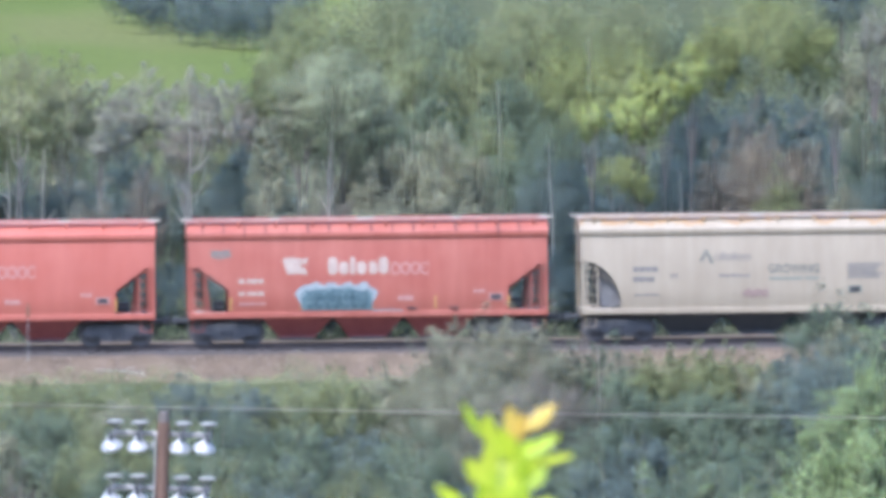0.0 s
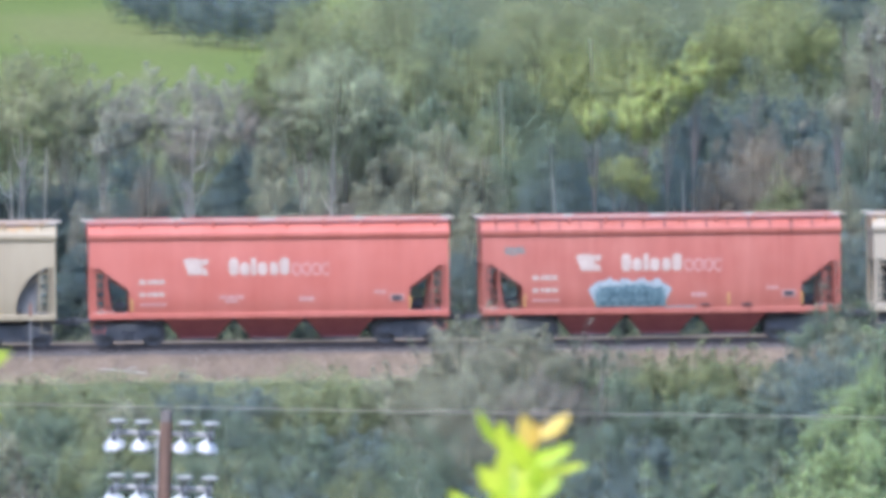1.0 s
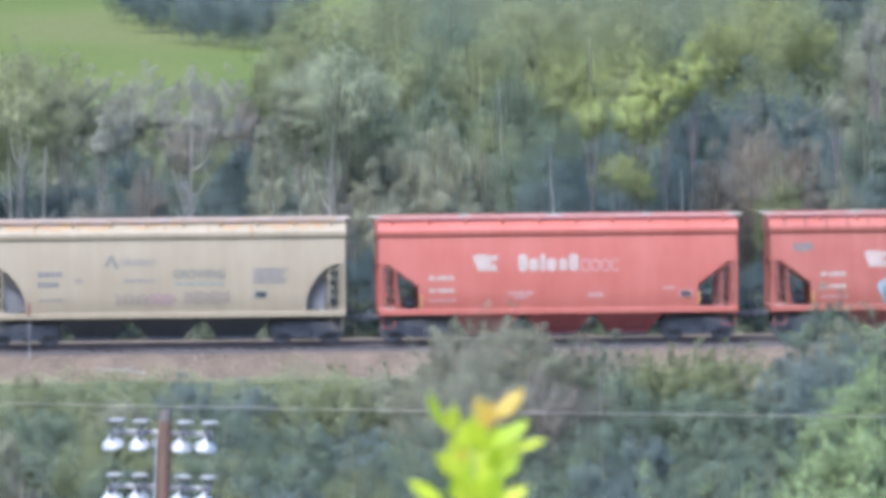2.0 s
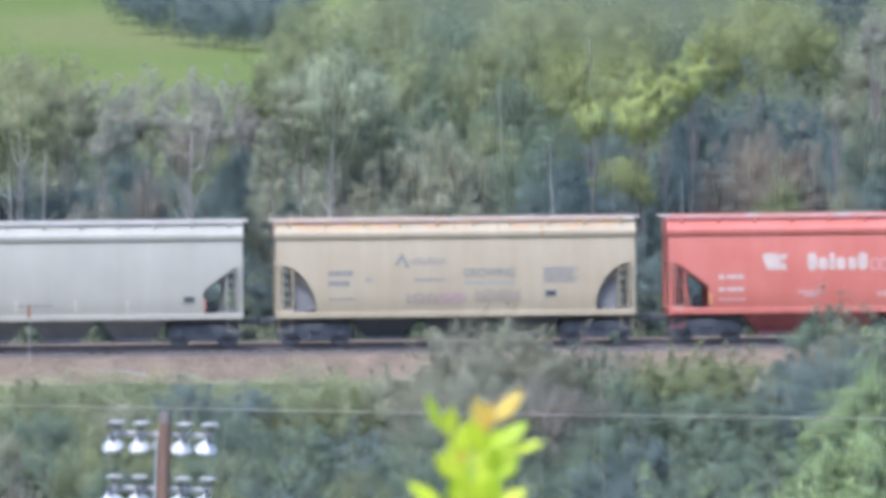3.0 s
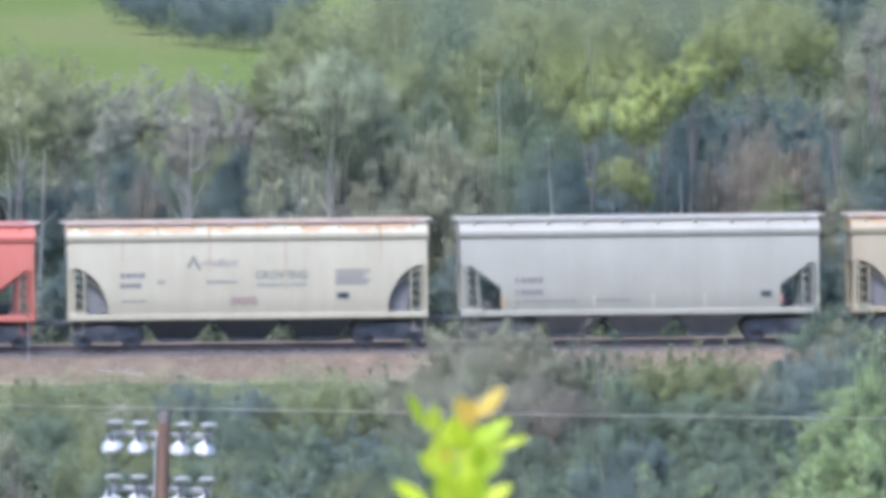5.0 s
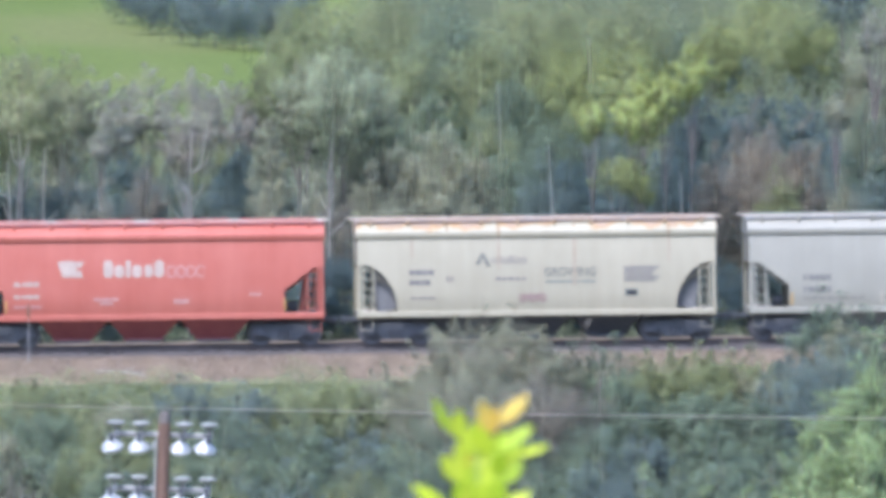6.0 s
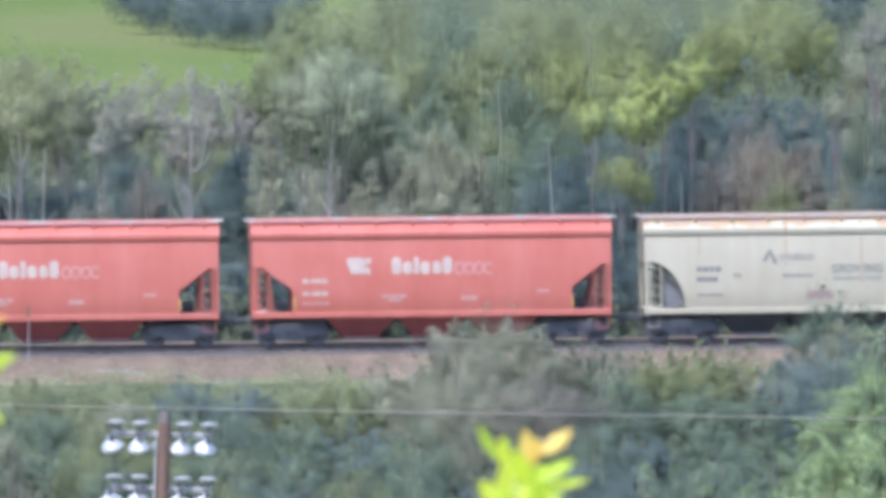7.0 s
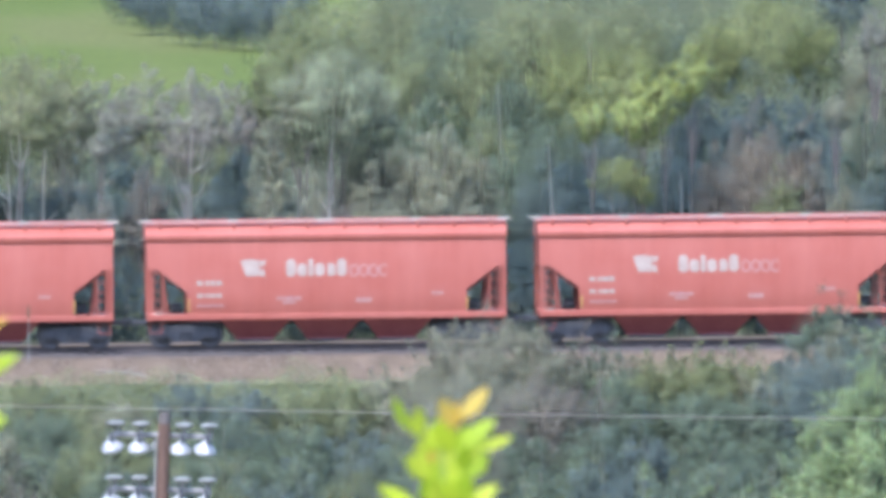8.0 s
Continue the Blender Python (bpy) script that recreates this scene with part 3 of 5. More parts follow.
def hopper_car(order, colour, label, round_end, under, gear=M_STEEL, grating=M_WALK):
    """A covered hopper car, built about the point on the rails under its middle; +x is ahead."""
    car = thing("hopper_car", pose(0, 0, 0), label, "hopper car", "cars of the freight train")

    def add(name, key, make, material, label="", smooth=False, parent=None, at=None):
        return part(name, shared(key, make, material, smooth), None, parent or car, label, at=at)

    tag = "round" if round_end else "plain"
    for s in (-1, 1):
        add("side_sheet", f"side_sheet_{tag}_{s}", lambda: side_sheet(s, round_end), colour, smooth=True)
        add("side_sill", f"side_sill_{s}", lambda: Shape().box(-HALF, HALF, *sorted((s * 1.40, s * 1.57)), 0.99, 1.22, 0.03), colour)
        add("running_board", f"running_board_{s}", lambda: Shape().box(-HALF - 0.24, HALF + 0.24, *sorted((s * 0.72, s * 1.18)), 4.585, 4.625), grating, "galvanised grating walkway" if grating == M_WALK else "rust-washed grating walkway")
    add("roof", "roof", roof_shell, colour, smooth=True)
    for x in (-5.0, -1.75, 1.75, 5.0):
        add("roof_hatch", "roof_hatch", lambda: Shape().loft([[(a * 1.45, b * 0.30, z) for a, b in ((-1, -0.8), (-0.97, -1), (0.97, -1), (1, -0.8), (1, 0.8), (0.97, 1), (-0.97, 1), (-1, 0.8))] for z in (4.50, 4.625)]
            + [[(a * 1.40, b * 0.22, 4.655) for a, b in ((-1, -0.8), (-0.97, -1), (0.97, -1), (1, -0.8), (1, 0.8), (0.97, 1), (-0.97, 1), (-1, 0.8))]]), colour, at=pose(x, 0, 0))
    for i in range(10):
        x = -6.12 + 1.36 * i
        for s in (-1, 1):
            add("bracket", f"bracket_{s}", lambda: Shape().prism([(-0.03, 4.30), (0.03, 4.30), (0.05, 4.585), (-0.05, 4.585)], *sorted((s * 1.06, s * 1.27))), colour, at=pose(x, 0, 0))
    for i in range(7 if round_end else 5):
        x = (i - 3) * 1.6 if round_end else (i - 2) * 2.25
        add("panel_seam", "panel_seam", lambda: Shape().loft([[(-0.03, -(y_side(z) + 0.012), z), (0.03, -(y_side(z) + 0.012), z), (0.03, -(y_side(z) - 0.01), z), (-0.03, -(y_side(z) - 0.01), z)] for z in np.linspace(1.25, 3.9, 9)]), colour, at=pose(x, 0, 0))
    for e in (-1, 1):
        add("end_sheet", f"end_sheet_{e}", lambda: end_sheet(e), colour)
        add("slope_sheet", f"slope_sheet_{e}", lambda: slope_sheet(e), colour)
        add("end_sill", f"end_sill_{e}", lambda: Shape().box(*sorted((e * (HALF - 0.25), e * (HALF - 0.005))), -1.39, 1.39, 0.95, 1.20, 0.03), colour)
        add("end_platform", f"end_platform_{e}", lambda: Shape().box(*sorted((e * (HALF - 1.4), e * (HALF - 0.26))), -1.2, 1.2, 1.16, 1.20), M_WALK)
        add("coupler", f"coupler_{e}", lambda: Shape().box(*sorted((e * (HALF - 0.3), e * (HALF + 0.40))), -0.09, 0.09, 0.80, 0.98, 0.03)
            .box(*sorted((e * (HALF + 0.36), e * (HALF + 0.585))), -0.17, 0.15, 0.74, 1.02, 0.05), gear)
        add("brake_cylinder", f"brake_cylinder_{e}", lambda: Shape().turned([(0.02, e * (HALF - 1.35)), (0.2, e * (HALF - 1.33)), (0.2, e * (HALF - 0.95)), (0.05, e * (HALF - 0.93))], 14, at=(0, -0.4, 1.42), axis="x"), gear)
        for s in (-1, 1):
            add("corner_post", f"corner_post_{e}_{s}", lambda: Shape().box(*sorted((e * (HALF - 0.14), e * (HALF - 0.005))), *sorted((s * 1.43, s * 1.545)), 1.20, 3.0, 0.02), colour)
            add("ladder", f"ladder_{e}_{s}", lambda: ladder(e, s), colour)
            add("step", f"step_{e}_{s}", lambda: Shape().box(*sorted((e * (HALF - 0.55), e * (HALF - 0.1))), *sorted((s * 1.46, s * 1.52)), 0.53, 0.555)
                .box(*sorted((e * (HALF - 0.125), e * (HALF - 0.1))), *sorted((s * 1.46, s * 1.48)), 0.53, 1.0)
                .box(*sorted((e * (HALF - 0.55), e * (HALF - 0.525))), *sorted((s * 1.46, s * 1.48)), 0.53, 1.0), colour)
            if round_end:
                add("end_panel", f"end_panel_{e}_{s}", lambda: Shape().prism([(e * (HALF - d), opening_top(d, True) - 0.01) for d in np.linspace(0.55, 1.45, 10)] + [(e * (HALF - 1.45), 1.3), (e * (HALF - 0.75), 1.2)], *sorted((s * 1.22, s * 1.26))), M_END, "grey end panel with its recess shade painted in")
            else:
                add("end_brace", f"end_brace_{e}_{s}", lambda: Shape().prism([(e * (HALF - 0.75), 1.2), (e * (HALF - 0.83), 1.2), (e * (HALF - 0.66), 2.6), (e * (HALF - 0.58), 2.6)], *sorted((s * 0.9, s * 0.96))), colour)
        bogie = add("bogie", "bogie_bolster", lambda: Shape().box(-0.22, 0.22, -0.96, 0.96, 0.42, 0.80, 0.04).box(-0.3, 0.3, -0.3, 0.3, 0.8, 0.99), gear, at=pose(e * TRUCK, 0, 0))
        for s in (-1, 1):
            add("side_frame", f"side_frame_{s}", lambda: side_frame(s), gear, parent=bogie)
        for x in (-0.9, 0.9):
            WHEELS.append((add("wheelset", "wheelset", wheelset, M_TREAD, smooth=True, parent=bogie, at=pose(x, 0, GAUGE_R)), x, GAUGE_R))
    add("centre_sill", "centre_sill", lambda: Shape().box(-HALF + 0.3, HALF - 0.3, -0.2, 0.2, 0.78, 1.1, 0.02), gear)
    for x in (-2.62, 0, 2.62):
        bin_ = add("hopper", "hopper", lambda: hopper_bin(0, 1.29, 0.72), under, at=pose(x, 0, 0))
        add("outlet_gate", "outlet_gate", lambda: Shape().box(-0.62, 0.62, -0.62, 0.62, 0.16, 0.245, 0.02).box(-0.1, 0.1, -0.95, -0.6, 0.17, 0.23), gear, parent=bin_)
    CARS.append((car, order))
    return car


def mark(car, name, sh, material, label=""):
    return part(name, sh, material, car, label)


def reflectors(car, where, material=M_YELLOW):
    for d in where:
        mark(car, "reflector", decal_quad(Shape(), d - HALF - 0.035, d - HALF + 0.035, 1.30, 1.76), material)


def placard(car, d, z=1.62):
    mark(car, "placard_plate", decal_quad(Shape(), d - HALF - 0.08, d - HALF + 0.44, z - 0.05, z + 0.22, 0.012), M_MARK_W2 if z < 1.65 else M_MARK_LG, "faded backing plate")
    mark(car, "placard", Shape().box(d - HALF, d - HALF + 0.36, -(y_side(z) + 0.03), -(y_side(z) - 0.02), z, z + 0.17), M_PLATE, "small dark placard holder")


def red_car_marks(car, old=False):
    """White emblem, a long two-weight word drawn as blocks, and car marks as bars."""
    o = -HALF
    em = Shape()
    decal_poly(em, [(o + 3.46, 3.16), (o + 3.62, 3.22), (o + 3.98, 3.22), (o + 3.98, 2.62), (o + 3.66, 2.60), (o + 3.56, 2.86)])
    decal_poly(em, [(o + 3.985, 3.21), (o + 4.18, 3.17), (o + 4.14, 2.60), (o + 3.985, 2.62)])
    decal_poly(em, [(o + 4.185, 3.17), (o + 4.42, 3.20), (o + 4.34, 2.98), (o + 4.19, 2.94)])
    decal_poly(em, [(o + 4.17, 2.86), (o + 4.32, 2.84), (o + 4.40, 2.56), (o + 4.16, 2.62)])
    mark(car, "emblem", em, M_MARK_W, "plain white emblem")
    plain_name(car, o + 5.12, o + 7.40, 2.58, 3.22, "boioob", M_MARK_W, "bold white name shape")
    plain_name(car, o + 7.46, o + 8.92, 2.56, 3.16, "oooo", M_MARK_W2, "thin pale name shape", 0.055)
    for z0, z1, n, m in ((2.28, 2.45, 4, M_MARK_W), (1.83, 1.98, 4, M_MARK_W), (1.48, 1.58, 5, M_MARK_W2)):
        mark(car, "reporting_mark", word(o + 1.84, o + (2.86 if n > 4 else 2.80), z0, z1, [1.0] * n, 0.14), m)
    for d0, d1, z0, z1 in ((4.78, 5.72, 1.72, 1.84), (5.0, 5.5, 1.58, 1.69), (7.72, 8.3, 1.60, 1.78), (10.5, 10.95, 1.86, 1.98)):
        mark(car, "data_marking", word(o + d0, o + d1, z0, z1, [1, 1, 1], 0.12), M_MARK_W2)
    reflectors(car, (1.55, 11.82) if not old else (1.55, 4.15, 6.75, 9.1, 11.82))


def grain_marks(car, text=True):
    o = -HALF
    mark(car, "reporting_mark", word(o + 1.92, o + 2.86, 2.55, 2.74, [1, 1, 1, 1], 0.14), M_MARK_D)
    mark(car, "reporting_mark", word(o + 1.92, o + 2.72, 2.18, 2.37, [1, 1, 1, 1], 0.14), M_MARK_D)
    mark(car, "data_marking", word(o + 1.95, o + 2.9, 1.66, 1.74, [1, 1, 1], 0.1), M_MARK_F)
    mark(car, "data_marking", decal_quad(Shape(), o + 3.3, o + 3.55, 2.3, 2.48), M_MARK_F)
    em = Shape()
    decal_poly(em, [(o + 4.36, 2.92), (o + 4.52, 2.92), (o + 4.66, 3.22), (o + 4.62, 3.38)])
    decal_poly(em, [(o + 4.67, 3.36), (o + 4.62, 3.22), (o + 4.78, 2.84), (o + 4.94, 2.82)])
    mark(car, "emblem", em, M_MARK_G, "plain dark green peaked emblem")
    plain_name(car, o + 4.92, o + 6.28, 2.94, 3.24, "oioioo", M_MARK_F, "grey name shape", 0.05)
    mark(car, "company_name", word(o + 5.1, o + 6.28, 2.33, 2.45, [1, 0.8, 1, 0.8, 0.8], 0.15), M_MARK_F)
    me = lettering("GROWING", o + 6.92, 1.9, 2.47)
    me.materials.append(M_MARK_G)
    mark(car, "slogan", me, None, "dark green capitals")
    mark(car, "slogan", decal_quad(Shape(), o + 6.95, o + 8.8, 2.20, 2.32), M_MARK_LG, "pale green underline")
    for k in range(5):
        mark(car, "data_marking", decal_quad(Shape(), o + 9.8, o + (11.15 - 0.12 * (k % 3)), 2.72 - 0.12 * k, 2.80 - 0.12 * k), M_MARK_F)
    placard(car, 9.95, 1.76)


def rust_streaks(car, where, material=M_STREAK):
    """Thin rust runs down the seams of the roof's edge."""
    edge = [(1.470, 3.94), (1.486, 4.12), (1.468, 4.158), (1.386, 4.220), (1.226, 4.360), (1.088, 4.448)]
    r = random.Random(len(where))
    for x in where:
        n = r.randint(3, 6)
        w = r.uniform(0.04, 0.09)
        mark(car, "rust_streak", Shape().loft([[(x - w * (0.5 + 0.12 * i), -y, z), (x + w * (0.5 + 0.12 * i), -y, z)] for i, (y, z) in enumerate(edge[6 - n:])], caps=False, closed=False), material, "rust run on a seam")


# the train, first car first
car_a = hopper_car(1, M_GREY, "dusty grey-white covered hopper car with faded lettering", True, M_STEEL)
grain_marks(car_a)
mark(car_a, "graffiti", scrawl(-HALF + 6.0, -HALF + 6.9, 1.6, 1.86, 5, 0.09, 4), M_MARK_R, "faded red scrawl")
car_b = hopper_car(0, M_RED_OLD, "weathered red covered hopper car with cyan graffiti", False, M_RED_DARK)
red_car_marks(car_b, old=True)
placard(car_b, 11.15)
rust_streaks(car_b, [-6.1 + 0.78 * i for i in range(16)], M_STREAK_DARK)
o = -HALF
cloud, body, r = [], [], random.Random(17)
for i in range(80):
    t = i / 79
    swell = min(1, 0.2 + t * 6) * min(1, 0.3 + (1 - t) * 5)
    low = 1.84 - 0.45 * min(1, 12 * t, 12 * (1 - t))
    cloud.append((o + 3.92 + 3.05 * t, low + 0.03 * math.sin(i * 2.1), 1.86 + swell * (0.40 + 0.06 * math.sin(i * 0.4) + r.uniform(-0.05, 0.05))))
    body.append((o + 4.15 + 2.62 * t, 1.25 + r.uniform(0, 0.03), 1.90 + 0.20 * math.sin(3.14 * t) ** 0.5 + r.uniform(-0.09, 0.06)))
mark(car_b, "graffiti", strip(cloud, 0.014), M_CYAN, "pale cyan spray-painted haze")
mark(car_b, "graffiti", strip(body, 0.018), M_BLUE, "blue-green spray-painted lettering body")
for k, (x0, x1, z0, z1, n, w) in enumerate(((4.35, 5.4, 1.50, 2.02, 5, 0.07), (5.2, 6.65, 1.45, 2.04, 6, 0.06), (4.3, 6.6, 1.32, 1.48, 7, 0.05), (4.6, 6.2, 1.62, 1.80, 4, 0.08))):
    mark(car_b, "graffiti", scrawl(o + x0, o + x1, z0, z1, n, w, 3 + k, 0.022 + 0.005 * k), M_TEAL, "teal spray-painted scrawl")
for d in (8.05, 9.6):
    mark(car_b, "tie_down_hook", Shape().box(o + d, o + d + 0.34, -(y_side(1.4) + 0.05), -(y_side(1.4) - 0.02), 1.29, 1.35), M_PLATE)
mark(car_b, "graffiti", decal_quad(Shape(), o + 6.75, o + 7.9, 1.22, 1.28, 0.016), M_CYAN)
mark(car_b, "graffiti", scrawl(o + 0.85, o + 1.55, 3.22, 3.5, 4, 0.09, 2), M_MARK_F, "grey faded tag")
car_c = hopper_car(-1, M_RED, "faded red covered hopper car with a white emblem", False, M_RED_DARK)
red_car_marks(car_c)
placard(car_c, 11.15)
car_d = hopper_car(-2, M_TAN, "dusty tan covered hopper car with rust-streaked roof edge", True, M_STEEL, grating=M_WALK_OLD)
grain_marks(car_d)
mark(car_d, "graffiti", scrawl(-HALF + 4.75, -HALF + 6.0, 1.50, 1.86, 5, 0.11, 7), M_SMEAR, "faint grey scrawl")
mark(car_d, "graffiti", scrawl(-HALF + 6.05, -HALF + 6.95, 1.52, 1.88, 6, 0.12, 8), M_MARK_R, "faint red scrawl")
mark(car_d, "graffiti", scrawl(-HALF + 7.3, -HALF + 9.0, 1.50, 1.98, 8, 0.10, 9), M_SMEAR)
rust_streaks(car_d, (-4.8, -3.2, 0.0, 1.6, 3.2))
car_e = hopper_car(-3, M_BLUEWHITE, "cool white covered hopper car, plain and clean", False, surface("grey_hopper_steel", (0.20, 0.20, 0.20), (0.28, 0.27, 0.26), 2, 0.6))
for z in (2.22, 1.78):
    mark(car_e, "reporting_mark", word(-HALF + 2.0, -HALF + 3.05, z, z + 0.2, [1, 1, 1, 1, 1], 0.14), M_MARK_D)
mark(car_e, "data_marking", word(-HALF + 2.0, -HALF + 4.3, 1.52, 1.58, [1] * 8, 0.2), M_MARK_F)
mark(car_e, "data_marking", word(-HALF + 5.0, -HALF + 6.3, 1.52, 1.60, [1] * 5, 0.2), M_MARK_F)
placard(car_e, 11.1, 1.66)
reflectors(car_e, (1.57,))
reflectors(car_e, (4.9, 7.1, 9.0), M_YELLOW_OLD)
reflectors(car_e, (11.85,), M_ORANGE)
car_f = hopper_car(-4, M_WHITE, "white covered hopper car with rust along its roof edge", True, M_STEEL, grating=M_WALK_OLD)
grain_marks(car_f)
mark(car_f, "graffiti", scrawl(-HALF + 6.0, -HALF + 6.95, 1.55, 1.82, 5, 0.09, 6), M_MARK_R, "faded red scrawl")
rust_streaks(car_f, (-3.3, -1.4, 1.4, 4.9))
for x, w, z in ((-1.4, 0.05, 2.75), (1.4, 0.055, 2.1), (-4.6, 0.04, 3.2), (4.9, 0.04, 3.0)):
    mark(car_f, "rust_streak", decal_quad(Shape(), x - w, x + w, z, 3.88, 0.016, segments=6), M_STREAK_PALE, "faint rust run down the side")
for k in (-5, -6, -7):
    red_car_marks(hopper_car(k, M_RED, "faded red covered hopper car with a white emblem", False, M_RED_DARK))


# ---- plants ----
def leaves_mesh(name, q, material, normals):
    """A mesh of loose pointed leaves, q of shape (n, 3, 3), with the normals of the leaf mass."""
    n = len(q)
    me = bpy.data.meshes.new(name)
    me.vertices.add(3 * n)
    me.vertices.foreach_set("co", q.reshape(-1).astype(np.float32))
    me.loops.add(3 * n)
    me.loops.foreach_set("vertex_index", np.arange(3 * n, dtype=np.int32))
    me.polygons.add(n)
    me.polygons.foreach_set("loop_start", np.arange(0, 3 * n, 3, dtype=np.int32))
    me.update(calc_edges=True)
    me.materials.append(material)
    soft = normals / (np.linalg.norm(normals, axis=1)[:, None] + 1e-6)
    at = me.attributes.new("crown_normal", "FLOAT_VECTOR", "POINT")
    at.data.foreach_set("vector", np.repeat(soft, 3, axis=0).reshape(-1).astype(np.float32))
    return me


def unit(a):
    return a / (np.linalg.norm(a, axis=-1)[..., None] + 1e-6)


def pointed(rng, p, nrm, size, droop=0.0):
    """Pointed leaves at p that face along nrm."""
    n = len(p)
    t = np.cross(nrm, rng.normal(size=(n, 3)))
    t[:, 2] -= droop
    t = unit(t)
    b = np.cross(nrm, t)
    s = size * rng.uniform(0.6, 1.4, n)[:, None]
    return np.stack([p - t * s * 0.5 - b * s * 0.36, p - t * s * 0.5 + b * s * 0.36, p + t * s * 0.6], axis=1)


# leaf size, density, bark, tuft length, width to length, droop, label
LOOK = {
    "green": (0.15, 1.0, M_BARK, 1.15, 0.40, 0.15, "leafy green"),
    "dull": (0.14, 1.1, M_BARK, 1.0, 0.40, 0.15, "dull green"),
    "birch": (0.13, 1.1, M_BARK_PALE, 1.1, 0.34, 0.5, "airy pale-trunked"),
    "willow": (0.13, 1.1, M_BARK, 1.2, 0.26, 0.4, "silvery grey-green"),
    "dark": (0.16, 1.0, M_BARK, 1.0, 0.50, 0.15, "dark green"),
    "blue": (0.15, 1.0, M_BARK_PALE, 1.1, 0.44, 0.15, "blue-green"),
    "shade": (0.16, 1.1, M_BARK, 1.0, 0.50, 0.15, "shade-dark green"),
    "yellow": (0.15, 1.2, M_BARK, 0.9, 0.45, 0.15, "yellow-green"),
    "lime": (0.15, 1.0, M_BARK, 1.2, 0.40, 0.15, "light green"),
    "brown": (0.12, 0.95, M_BARK, 1.4, 0.20, 0.0, "brownish"),
    "aspen": (0.13, 1.1, M_BARK_PALE, 1.1, 0.36, 0.3, "thin pale-trunked"),
    "twig": (0.12, 0.85, M_BARK_PALE, 1.3, 0.22, 0.0, "dry twiggy grey"),
    "olive": (0.11, 1.15, M_BARK_PALE, 1.1, 0.32, 0.1, "grey-olive"),
    "poplar": (0.14, 1.0, M_BARK, 1.2, 0.34, 0.2, "bright green")}


WHERE = {
    "trees behind the railway": "tree on the slope behind the railway", "trees beyond the meadow": "tree at the far edge of the meadow",
    "poplars below the railway": "poplar on the valley side below the railway", "scrub below the railway": "shrub in the trackside scrub",
    "understorey behind the railway": "shrub in the understorey behind the railway"}


def plant(name, kind, x, y, top, spread, seed, group, size=1.0, foot=None):
    """A trunk with limbs, whose ends carry upswept tufts of leaves over a lumpy dome."""
    leaf, density, bark, tuft, slim, droop, look_word = LOOK[kind]
    leaf *= size
    rng = np.random.default_rng(seed)
    shrub = name == "shrub"
    z0 = ground_z(x, y) - 0.05
    h = max(1.2, (top - z0) * 1.02)
    lo = 0.0 if foot is None else min(foot - z0, 0.8 * h)
    high = h - lo
    r = spread * (0.70 if shrub else 0.54)
    # where the tufts sit: a dome with bulges
    n = int(np.clip(16 + 5.5 * r * high, 30, 240))
    d = rng.normal(size=(n, 3))
    d[:, 2] = d[:, 2] * 0.9 + (0.45 if shrub else 0.25)
    d = unit(d)
    bulge = np.array([0.92 + 0.42 * noise.noise((*(Vector(v) * 1.7 + Vector((seed * 3.7, 0, 0))),)) for v in d])
    shell = rng.uniform(0.25, 1, n) ** 0.5
    length = tuft * np.clip(spread * rng.uniform(0.13, 0.24, n), 0.35, 1.25) * (0.75 if shrub else 1)
    heart = np.array((0, 0, lo + high * (0.36 if shrub else 0.46)))
    reach = np.array((r, r, high * (0.60 if shrub else 0.50)))
    c = heart + d * reach * (bulge * shell * 0.86)[:, None]
    c[0] = (0, 0, h - length[0] * 0.7)
    c[:, 2] = np.minimum(c[:, 2], h - length * 0.55)
    axis = unit(d * np.array((0.75, 0.75, 0.4)) + rng.normal(size=(n, 3)) * 0.22 + np.array((0, 0, 0.62 - 0.5 * droop)))
    # the leaves of each tuft, thinning to its tip
    count = int(np.clip(8.2 * density * r * high / (leaf * leaf * 0.40), 600, 30000))
    k = rng.choice(n, count, p=length ** 2 / (length ** 2).sum())
    s = rng.uniform(0, 1, count) ** 0.85
    off = rng.normal(size=(count, 3))
    off -= axis[k] * (off * axis[k]).sum(1)[:, None]
    wide = length[k] * slim * (1.05 - 0.85 * s)
    p = c[k] + axis[k] * ((s - 0.35) * 1.35 * length[k])[:, None] + off * wide[:, None] * 1.0
    loose = rng.uniform(size=count) < (0.12 if kind in ("yellow", "poplar") else 0.30)      # single leaves between the tufts
    fill = unit(rng.normal(size=(count, 3)) + np.array((0, 0, 0.3))) * (rng.uniform(0.3, 1, count) ** 0.45)[:, None]
    p[loose] = (heart + fill * reach * 0.84)[loose]
    p[:, 2] = np.maximum(p[:, 2], 0.03)
    out = unit(p - heart)
    mass = unit(off) * 0.28 + out * 0.75 + rng.normal(size=(count, 3)) * 0.16 + np.array((0, 0, 0.28))
    q = pointed(rng, p, unit(mass + rng.normal(size=(count, 3)) * 0.35), leaf, droop)
    ob = thing(name, pose(x, y, z0), f"{look_word} {WHERE[group]}", "shrub" if shrub else "tree", group)
    part("crown", leaves_mesh("crown", q, LEAF[kind], mass), None, ob)
    # trunk and limbs
    sh = Shape()
    r0 = max(0.05, 0.011 * h + 0.02) * (0.24 if kind in ("yellow", "lime") else 0.36)
    wob = rng.uniform(-0.12, 0.12, (6, 2)) * spread * 0.25
    pts = [(wob[i][0] * i / 5, wob[i][1] * i / 5, -0.3 + (h * 0.84 + 0.3) * i / 5) for i in range(6)]
    sh.tube(pts, [r0 * (1.25 - 0.2 * i) for i in range(6)], 7)
